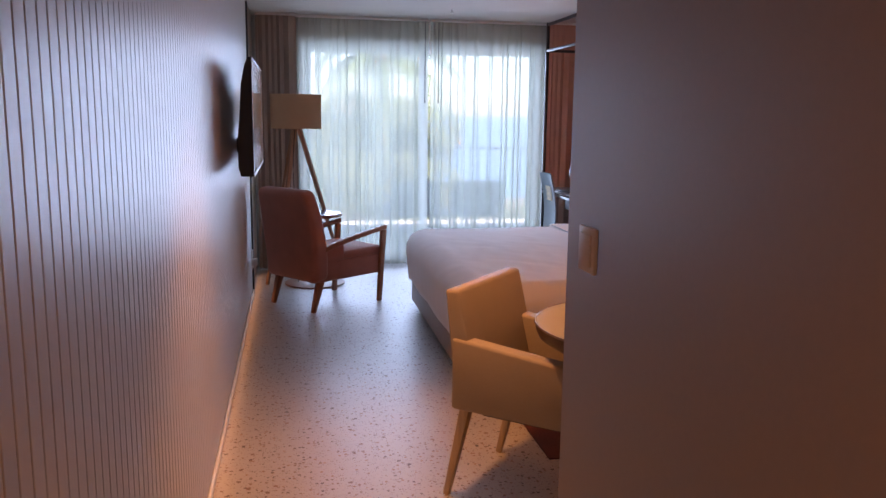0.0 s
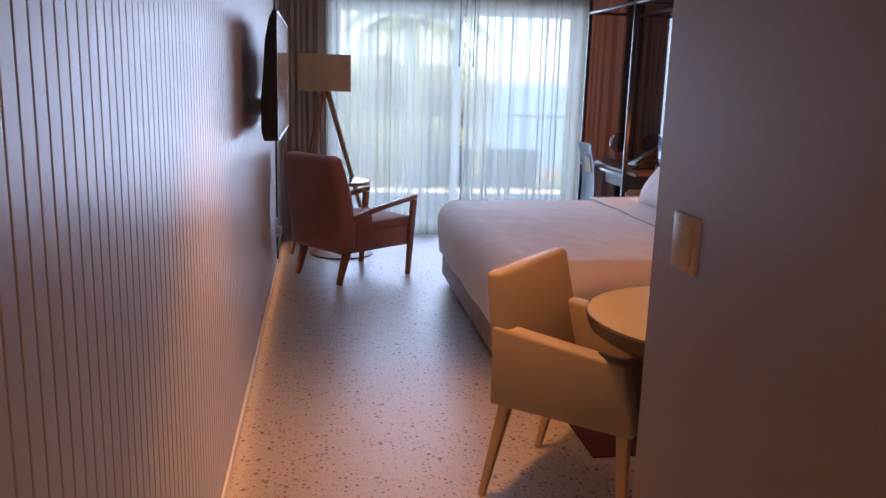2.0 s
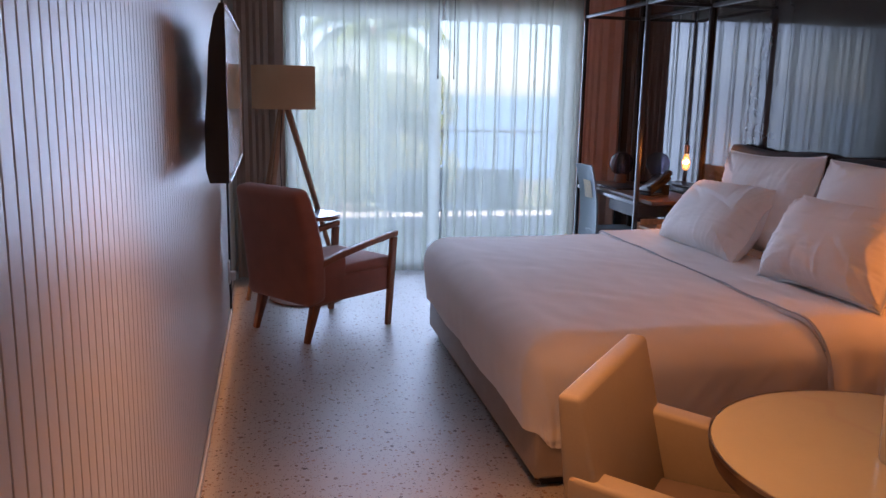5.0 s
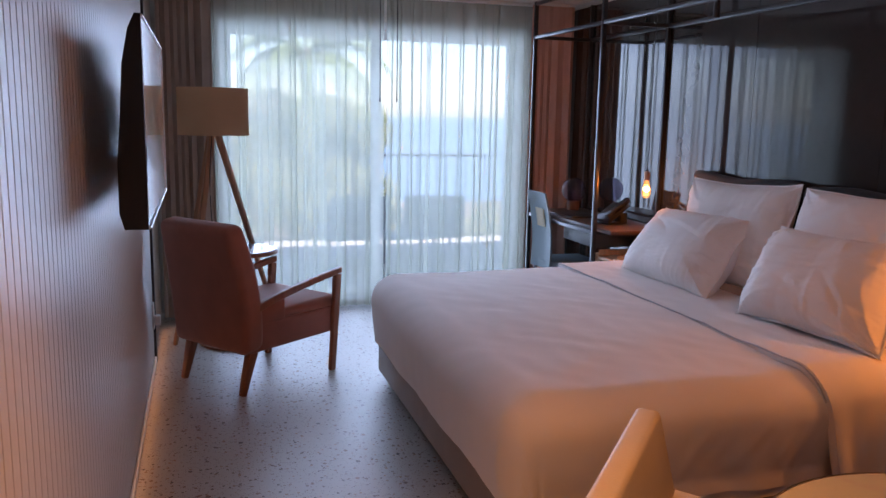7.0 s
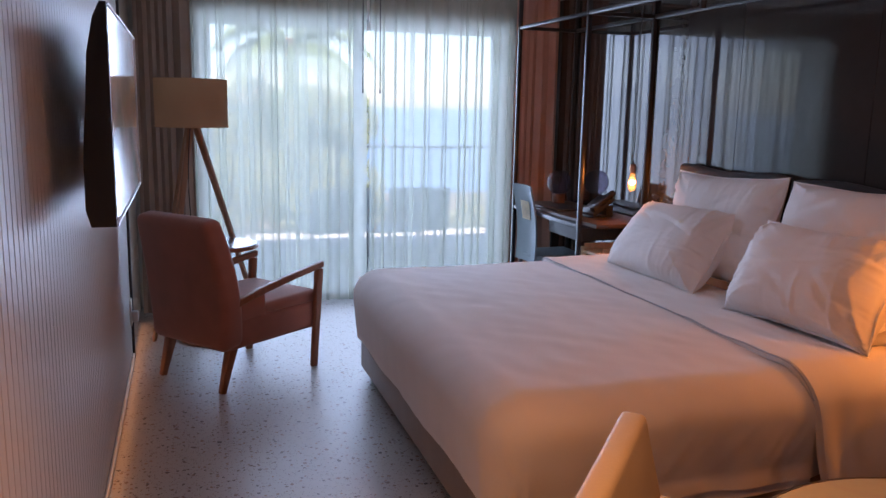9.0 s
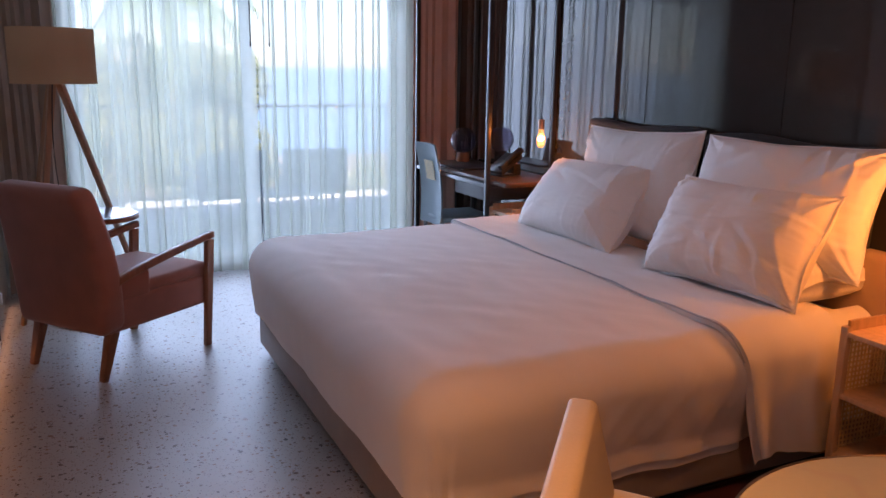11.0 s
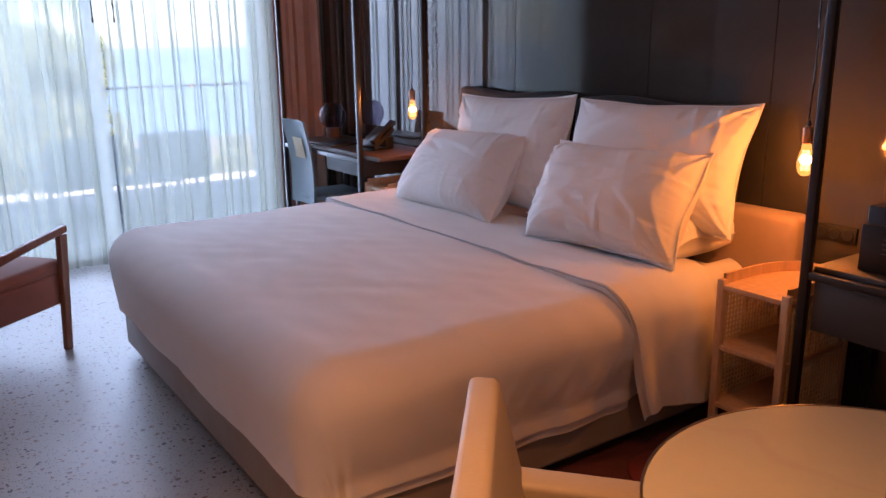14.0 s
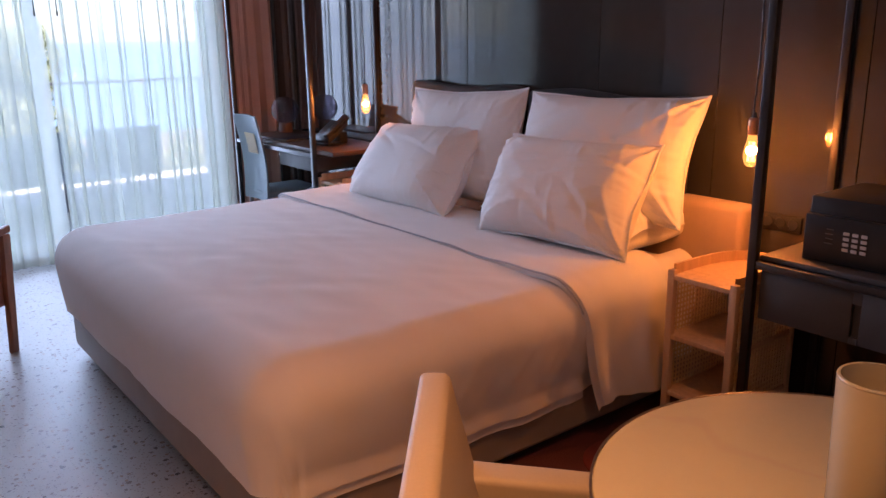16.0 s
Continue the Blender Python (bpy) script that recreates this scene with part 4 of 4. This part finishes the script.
# ---- armchair, lamp and side table ----
F2 = Vector((0.79, 0.613, 0)).normalized()
ac = thing("armchair", "terracotta fabric armchair with reddish wooden arms and legs", "armchair", Matrix.Translation((0.574, 8.15, 0)) @ Matrix.Rotation(math.atan2(F2.y, F2.x), 4, "Z"))
HW = 0.245
part("seat_body", cuboid(-0.29, 0.375, -HW - 0.035, HW + 0.035, 0.225, 0.385, bevel=0.022, seg=3), M_TERRA, ac)
bm = cuboid(-0.24, 0.385, -HW - 0.03, HW + 0.03, 0.372, 0.435, bevel=0.028, seg=4)
for v in bm.verts:
    if v.co.z > 0.40:
        v.co.z += 0.018 * (1 - (v.co.y / 0.28) ** 2) + 0.02 * v.co.x
part("seat_cushion", bm, M_TERRA, ac)
bm = bmesh.new()
box(bm, -0.075, 0.075, -HW - 0.04, HW + 0.04, 0, 0.70, bevel=0.045, seg=4)
bmesh.ops.subdivide_edges(bm, edges=[e for e in bm.edges if abs(e.verts[0].co.z - e.verts[1].co.z) > 0.4], cuts=8, use_grid_fill=True)
for v in bm.verts:
    k = v.co.z / 0.70
    v.co.y *= 1.04 - 0.05 * k + 0.10 * math.sin(k * 3.14)
    v.co.x += 0.028 * math.sin(math.pi * k)
    v.co.x *= 1 - 0.2 * k
bmesh.ops.transform(bm, matrix=pose(-0.265, 0, 0.232, 0, -9, 0), verts=bm.verts)
part("backrest", bm, M_TERRA, ac)
for s in (-1, 1):
    part("side_wing", cuboid(-0.285, -0.02, s * (HW + 0.008) - 0.024, s * (HW + 0.008) + 0.024, 0.36, 0.50, bevel=0.022, seg=4), M_TERRA, ac)
    y = -(HW + 0.052) if s < 0 else HW + 0.005
    bm = bmesh.new()
    rings = []
    for k in range(25):
        q = k / 24
        ax = -0.255 + 0.645 * q
        az = 0.470 + 0.124 * q ** 0.72
        hh = 0.021 - 0.004 * q
        rings.append([bm.verts.new((ax, y + dy * 0.017, az + dz * hh)) for dy, dz in ((-1, -0.7), (-0.7, -1), (0.7, -1), (1, -0.7), (1, 0.7), (0.7, 1), (-0.7, 1), (-1, 0.7))])
    for ra, rb in zip(rings, rings[1:]):
        for k in range(8):
            bm.faces.new((ra[k], ra[(k + 1) % 8], rb[(k + 1) % 8], rb[k]))
    bm.faces.new(rings[0])
    bm.faces.new(rings[-1])
    part("armrest", bm, M_WOODRED, ac, "reddish wooden armrest")
    part("front_leg", beam(bmesh.new(), (0.318, y, 0.0), (0.366, y, 0.572), 0.028, 0.040, 0.034, 0.048, bevel=0.006), M_WOODRED, ac)
    part("rear_leg", beam(bmesh.new(), (-0.315, s * HW, 0.0), (-0.245, s * HW, 0.235), 0.030, 0.034, 0.050, 0.056, bevel=0.006), M_WOODRED, ac)

fl = thing("floor_lamp", "wooden tripod floor lamp with a beige linen drum shade", "floor lamp", pose(0.377, 8.55, 0))
shd = [(0.204, 1.365), (0.204, 1.632), (0.201, 1.632), (0.201, 1.365)]
part("shade", spin(shd, 48, closed=True), M_SHADE, fl, "beige linen drum shade")
part("shade_rim", spin([(0.2005, 1.358), (0.2065, 1.358), (0.2065, 1.3645), (0.2005, 1.3645)], 48, closed=True), M_SHADE, fl)
for p in ((0.42, 0.62), (-0.20, -0.06), (-0.27, 0.30)):
    part("leg", beam(bmesh.new(), (p[0], p[1], 0), (p[0] * 0.05, p[1] * 0.05, 1.37), 0.024, 0.024, 0.034, 0.034, bevel=0.004), M_LAMPWOOD, fl)
part("hub", spin([(0, 1.3715), (0.035, 1.3715), (0.035, 1.395), (0.012, 1.40), (0.012, 1.47), (0, 1.47)], 18), M_BLACK, fl)
part("bulb", spin([(0, 1.4705), (0.02, 1.475), (0.03, 1.51), (0.022, 1.54), (0, 1.55)], 16), M_WHITE, fl)
for k in range(3):
    a = k * 2.094
    part("spoke", rod(bmesh.new(), (0.012 * math.cos(a), 0.012 * math.sin(a), 1.45), (0.2 * math.cos(a), 0.2 * math.sin(a), 1.45), 0.003, seg=6), M_BLACK, fl)
tube("cord", [(-0.01 - 0.02 * math.sin(k * 0.35), -0.03, 1.36 - 0.075 * k) for k in range(18)], 0.003, M_BLACK, fl)

st = thing("side_table", "round side table with a glossy top and ring base", "side table", pose(0.54, 8.665, 0))
part("tabletop", spin([(0, 0.620), (0.200, 0.620), (0.210, 0.624), (0.210, 0.640), (0.204, 0.645), (0, 0.645)], 48), M_WOODRED, st)
part("glass_top", spin([(0, 0.6455), (0.203, 0.6455), (0.203, 0.650), (0, 0.650)], 48), pmat("glossy_top", (0.14, 0.15, 0.18), rough=0.24, var=0.05, bump=0.0), st, "glossy grey table top")
part("stem", rod(bmesh.new(), (-0.05, 0.12, 0.016), (-0.05, 0.12, 0.6195), 0.014), M_WOODRED, st)
part("base_ring", spin([(0.255, 0.0), (0.262, 0.004), (0.262, 0.012), (0.252, 0.015), (0, 0.0155), (0, 0)], 56, Matrix.Translation((-0.02, 0.20, 0))), M_WOODRED, st)

# ---- dining corner ----
ch = thing("dining_armchair", "tan leather armchair drawn up diagonally to the round table", "chair", Matrix.Translation((1.108, 4.887, 0)) @ Matrix.Rotation(radians(-40.5), 4, "Z"))
W2 = 0.275
bm = bmesh.new()
box(bm, -0.028, 0.028, -W2, W2, 0, 0.45, bevel=0.013, seg=3)
for v in bm.verts:
    k = v.co.z / 0.45
    if v.co.x > 0:
        v.co.x += 0.060 * (1 - k)
    v.co.x -= 0.050 * k
    v.co.z += 0.012 * (1 - (v.co.y / W2) ** 2) * k
bmesh.ops.transform(bm, matrix=pose(0.03, 0, 0.385), verts=bm.verts)
part("backrest", bm, M_LEATHER, ch)
for s in (-1, 1):
    bm = bmesh.new()
    box(bm, -0.012, 0.50, s * (W2 - 0.029) - 0.037, s * (W2 - 0.029) + 0.037, 0.375, 0.655, bevel=0.014, seg=3)
    for v in bm.verts:
        if v.co.z > 0.5:
            v.co.z -= 0.045 * max(0, (v.co.x - 0.08) / 0.42) ** 1.3
            if v.co.x > 0.42:
                v.co.x -= 0.04
    part("arm", bm, M_LEATHER, ch, "tan leather upholstered arm")
    part("rear_leg", beam(bmesh.new(), (-0.05, s * 0.235, 0), (0.035, s * 0.235, 0.384), 0.024, 0.026, 0.042, 0.042, bevel=0.005), M_BEIGEWOOD, ch)
    part("front_leg", beam(bmesh.new(), (0.47, s * 0.235, 0), (0.455, s * 0.235, 0.384), 0.024, 0.026, 0.042, 0.042, bevel=0.005), M_BEIGEWOOD, ch)
part("seat", cuboid(0.062, 0.535, -W2 + 0.068, W2 - 0.068, 0.335, 0.475, bevel=0.025, seg=3), M_LEATHERDK, ch, "dark brown seat cushion")

TCX, TCY, TR = 1.592, 4.473, 0.397
tb = thing("round_table", "round marble-topped table with a dark wooden edge and red pedestal", "table", pose(TCX, TCY, 0))
part("tabletop", spin([(0, 0.7325), (TR - 0.004, 0.7325), (TR - 0.002, 0.7345), (TR - 0.002, 0.738), (TR - 0.004, 0.740), (0, 0.740)], 72), M_MARBLE, tb, "cream marble table top")
part("edge_band", spin([(0, 0.672), (TR - 0.035, 0.672), (TR - 0.010, 0.690), (TR, 0.716), (TR, 0.732), (0, 0.732)], 72), M_DESK, tb)
part("metal_rim", spin([(TR - 0.0015, 0.7325), (TR + 0.0025, 0.7325), (TR + 0.0025, 0.7405), (TR - 0.0015, 0.7405)], 72, closed=True), M_RIM, tb)
part("pedestal", spin([(0, 0.02), (0.12, 0.02), (0.10, 0.05), (0.055, 0.12), (0.055, 0.60), (0.10, 0.6715), (0, 0.6715)], 36), M_PEDESTAL, tb, "dark red metal pedestal")
part("foot", spin([(0, 0.0), (0.235, 0.0), (0.235, 0.012), (0.13, 0.0195), (0, 0.0195)], 48), M_PEDESTAL, tb)

cv = thing("marble_cylinder", "tall pale marble-patterned cylinder vase on the round table", "vase", pose(1.572, 4.452, 0.7405))
part("vase", spin([(0, 0), (0.050, 0), (0.053, 0.004), (0.057, 0.212), (0.056, 0.216), (0.052, 0.216), (0.051, 0.210), (0.047, 0.010), (0, 0.010)], 40), M_MARBLE, cv)

part("rim", spin([(0.0515, 0.2165), (0.0570, 0.2165), (0.0575, 0.2185), (0.0565, 0.2205), (0.0520, 0.2205)], 40, closed=True), M_MARBLE, cv)

structure("carpet", cuboid(1.42, 3.17, 4.98, 5.97, 0.0005, 0.006), M_MAROON, "dark maroon carpet under the table and wardrobe", "rug")
motif = tagged(part("round_rug", spin([(0, 0.0065), (0.17, 0.0065), (0.17, 0.009), (0.165, 0.012), (0, 0.012)], 48), pmat("red_rug", (0.13, 0.022, 0.024), rough=0.95, var=0.25, fine=220, bump=0.5)), "small round red mat on the dark carpet", "rug")
motif.location = (2.47, 5.57, 0)

# panelling planks of the long wall
PITCH, START = 0.0509, -0.2639
first = None
for i in range(int((8.50 - START) / PITCH)):
    if first is None:
        ob = part("plank", cuboid(-0.0115, 0.0, 0.0, PITCH - 0.0044, 0.036, CEIL - 0.002, bevel=0.0016, seg=1), M_WALL, wall_left)
        first = ob.data
    else:
        ob = new("plank", first)
        ob.parent = wall_left
    ob.location = (0, START + i * PITCH, 0)

# ---- outside ----
terr = structure("terrace", cuboid(-4, 8, 10.02, 13.35, -0.35, -0.04), M_STONE, "pale stone terrace slab", "terrace")
for i in range(10):
    for j in range(5):
        ob = part("tile", cuboid(-1.2 + i * 0.6 + 0.003, -1.2 + (i + 1) * 0.6 - 0.003, 10.05 + j * 0.6, 10.05 + (j + 1) * 0.6 - 0.006, -0.039, -0.015, bevel=0.002, seg=1), M_STONE, terr)
structure("facade", box(cuboid(-9, -0.26, 9.80, 10.00, -0.4, 6), ROOM_X + 0.26, 12, 9.80, 10.00, -0.4, 6), M_FACADE, "pale rendered hotel facade", "facade")
# Slab added out of view; keeps the high sun off the room.
structure("roof", cuboid(-9, 12, -6, 10.30, 2.91, 3.3), M_FACADE, "unseen flat slab over the room", "roof")

rl = thing("terrace_railing", "thin dark metal terrace railing with upright bars", "railing", pose(0, 13.1, -0.04))
part("top_rail", cuboid(-4, 8, -0.02, 0.02, 1.045, 1.075, bevel=0.004), M_STEEL, rl)
part("bottom_rail", cuboid(-4, 8, -0.015, 0.015, 0.07, 0.09), M_STEEL, rl)
bar = part("bar", rod(bmesh.new(), (0, 0, 0.0905), (0, 0, 1.0445), 0.007, seg=8), M_STEEL, rl)
bar.location.x = -3.9
for i in range(1, 96):
    ob = new("bar", bar.data)
    ob.parent, ob.location = rl, (-3.9 + i * 0.125, 0, 0)
for x in (-3.95, -1.95, 0.05, 2.05, 4.05, 6.05, 7.95):
    part("post", cuboid(x - 0.02, x + 0.02, -0.021, 0.021, 0, 1.0445), M_STEEL, rl)


def lounge(x, y, rz):
    t = thing("outdoor_armchair", "grey outdoor armchair with pale cushion on the terrace", "armchair", pose(x, y, -0.0145, 0, 0, rz), group="terrace armchairs")
    part("seat", cuboid(-0.31, 0.31, -0.30, 0.30, 0.26, 0.30, bevel=0.008), M_LOUNGE, t)
    part("cushion", cuboid(-0.27, 0.27, -0.24, 0.28, 0.301, 0.40, bevel=0.03, seg=3), M_LOUNGEPAD, t)
    part("backrest", box(bmesh.new(), -0.31, 0.31, -0.02, 0.02, 0, 0.42, bevel=0.01, m=pose(0, -0.29, 0.301, 12, 0, 0)), M_LOUNGE, t)
    for sx in (-0.29, 0.29):
        part("arm", cuboid(sx - 0.02, sx + 0.02, -0.26, 0.28, 0.50, 0.53, bevel=0.006), M_LOUNGE, t)
        for sy in (-0.26, 0.26):
            part("leg", cuboid(sx - 0.015, sx + 0.015, sy - 0.015, sy + 0.015, 0, 0.4995 if sy > 0 else 0.2595), M_STEEL, t)
    return t


lounge(1.75, 11.7, 8)
lounge(2.62, 11.75, -6)
ot = thing("terrace_table", "low square terrace table", "table", pose(2.18, 11.0, -0.0145))
part("tabletop", cuboid(-0.25, 0.25, -0.25, 0.25, 0.36, 0.385, bevel=0.004), M_LOUNGE, ot)
for sx in (-0.22, 0.22):
    for sy in (-0.22, 0.22):
        part("leg", cuboid(sx - 0.014, sx + 0.014, sy - 0.014, sy + 0.014, 0, 0.3595), M_STEEL, ot)

structure("ground", sheet(lambda u, v: (-900 + 1800 * u, -300 + 340 * v, -1.2 - 1.3 * max(0, (v - 0.925)) / 0.075), 4, 40), M_EARTH, "dry sloping ground below the terrace", "ground")
structure("water", sheet(lambda u, v: (-4000 + 8000 * u, 30 + 4600 * v, -4.0), 8, 8), M_SEA, "calm blue sea reaching the horizon", "sea")


def foliage(bm, c, r, n, size, rng, flat=0.75):
    """Many small leaf blades scattered through a rounded mass."""
    for _ in range(n):
        d = Vector((rng.gauss(0, 1), rng.gauss(0, 1), rng.gauss(0, 1))).normalized() * r * rng.uniform(0.45, 1.0) ** 0.5
        p = Vector(c) + Vector((d.x, d.y, d.z * flat))
        q = Euler((rng.uniform(0, 6.3), rng.uniform(0, 6.3), rng.uniform(0, 6.3))).to_matrix()
        s = size * rng.uniform(0.6, 1.3)
        vs = [bm.verts.new(p + q @ Vector(k)) for k in ((-s, 0, 0), (0, -s * 0.38, 0.1 * s), (s, 0, 0), (0, s * 0.38, 0.1 * s))]
        bm.faces.new(vs)


def tree(x, y, z0, h, r, seed):
    rng = random.Random(seed)
    t = thing("tree", "leafy green garden tree below the terrace", "tree", pose(x, y, z0), group="garden trees")
    bm = bmesh.new()
    rod(bm, (0, 0, 0), (0.1, 0.05, h * 0.55), 0.13, 0.08, 10)
    tips = []
    for k in range(7):
        a = k * 0.9 + rng.uniform(-0.2, 0.2)
        tip = (math.cos(a) * r * 0.6, math.sin(a) * r * 0.6, h * rng.uniform(0.66, 0.92))
        tips.append(tip)
        rod(bm, (0.1, 0.05, h * 0.52), tip, 0.055, 0.015, 7)
    part("trunk", bm, M_BARK, t)
    bm = bmesh.new()
    for tip in tips + [(0, 0, h * 0.95)]:
        foliage(bm, tip, r * rng.uniform(0.42, 0.62), 1500, 0.055, rng)
    part("crown", bm, M_LEAF, t, smooth=False)


for x, y, h, r, s in ((-5.2, 21, 3.7, 1.9, 1), (-2.6, 20, 3.5, 1.8, 2), (-0.4, 21.5, 3.7, 1.9, 3), (1.6, 20.5, 3.5, 1.8, 4), (3.0, 22, 3.5, 1.5, 5), (0.6, 17.5, 2.6, 1.3, 6), (2.6, 18, 2.3, 1.2, 7), (-1.7, 17, 2.6, 1.4, 8)):
    tree(x, y, -1.9, h, r, s)


def shrub(x, y, z0, r, seed):
    rng = random.Random(seed)
    t = thing("shrub", "low green shrub beyond the railing", "shrub", pose(x, y, z0), group="terrace shrubs")
    bm = bmesh.new()
    for k in range(6):
        rod(bm, (0, 0, 0), (rng.uniform(-0.5, 0.5) * r, rng.uniform(-0.5, 0.5) * r, r * rng.uniform(0.7, 1.1)), 0.025, 0.008, 6)
    part("stems", bm, M_BARK, t)
    bm = bmesh.new()
    for k in range(5):
        foliage(bm, (rng.uniform(-0.6, 0.6) * r, rng.uniform(-0.4, 0.4) * r, r * rng.uniform(0.5, 1.0)), r * 0.6, 260, 0.065, rng)
    part("crown", bm, M_LEAF, t, smooth=False)


for x, y, r, s in ((3.4, 14.4, 0.9, 31), (4.3, 14.8, 0.95, 32), (5.2, 14.6, 0.9, 33), (2.6, 14.9, 0.75, 34), (6.2, 15.2, 1.0, 35)):
    shrub(x, y, -1.15, r, s)

# palm beyond the terrace
pm = thing("palm_tree", "tall palm tree with feathery fronds beyond the terrace", "palm tree", pose(2.25, 19.0, -1.0))
part("trunk", spin([(0, 0), (0.17, 0), (0.13, 0.4)] + [(0.115 + 0.010 * (k % 2), 0.5 + k * 0.1) for k in range(29)] + [(0.13, 3.45), (0.06, 3.7), (0, 3.72)], 16), M_BARK, pm)
rng = random.Random(11)
for k in range(19):
    a = k * 2.399 + rng.uniform(-0.2, 0.2)
    rise = rng.uniform(0.1, 1.15)
    length = rng.uniform(2.1, 2.8)
    bm = bmesh.new()
    pts = []
    for i in range(17):
        s = i / 16
        rr = length * s * math.cos(rise) * (1 - 0.12 * s * s)
        pts.append(Vector((math.cos(a) * rr, math.sin(a) * rr, 3.55 + length * s * math.sin(rise) - 1.15 * length * s * s * (0.5 + 0.35 * math.cos(rise)))))
    for i in range(16):
        rod(bm, pts[i], pts[i + 1], 0.018 * (1 - i / 17) + 0.003, 0.018 * (1 - (i + 1) / 17) + 0.003, 5)
    side = Vector((-math.sin(a), math.cos(a), 0))
    for i in range(2, 17):
        for sub in (0.0, 0.5):
            p = pts[i].lerp(pts[i - 1], sub)
            fw = (pts[i] - pts[i - 1]).normalized()
            ln = 0.60 * math.sin(math.pi * min(1, 0.15 + i / 19)) * rng.uniform(0.85, 1.1)
            for sg in (-1, 1):
                tip = p + side * sg * ln * 0.8 + fw * ln * 0.55 + Vector((0, 0, -ln * 0.45))
                w = fw * 0.022
                bm.faces.new([bm.verts.new(p - w), bm.verts.new(p + w), bm.verts.new(tip)])
    part("frond", bm, M_PALMLEAF, pm, smooth=False)
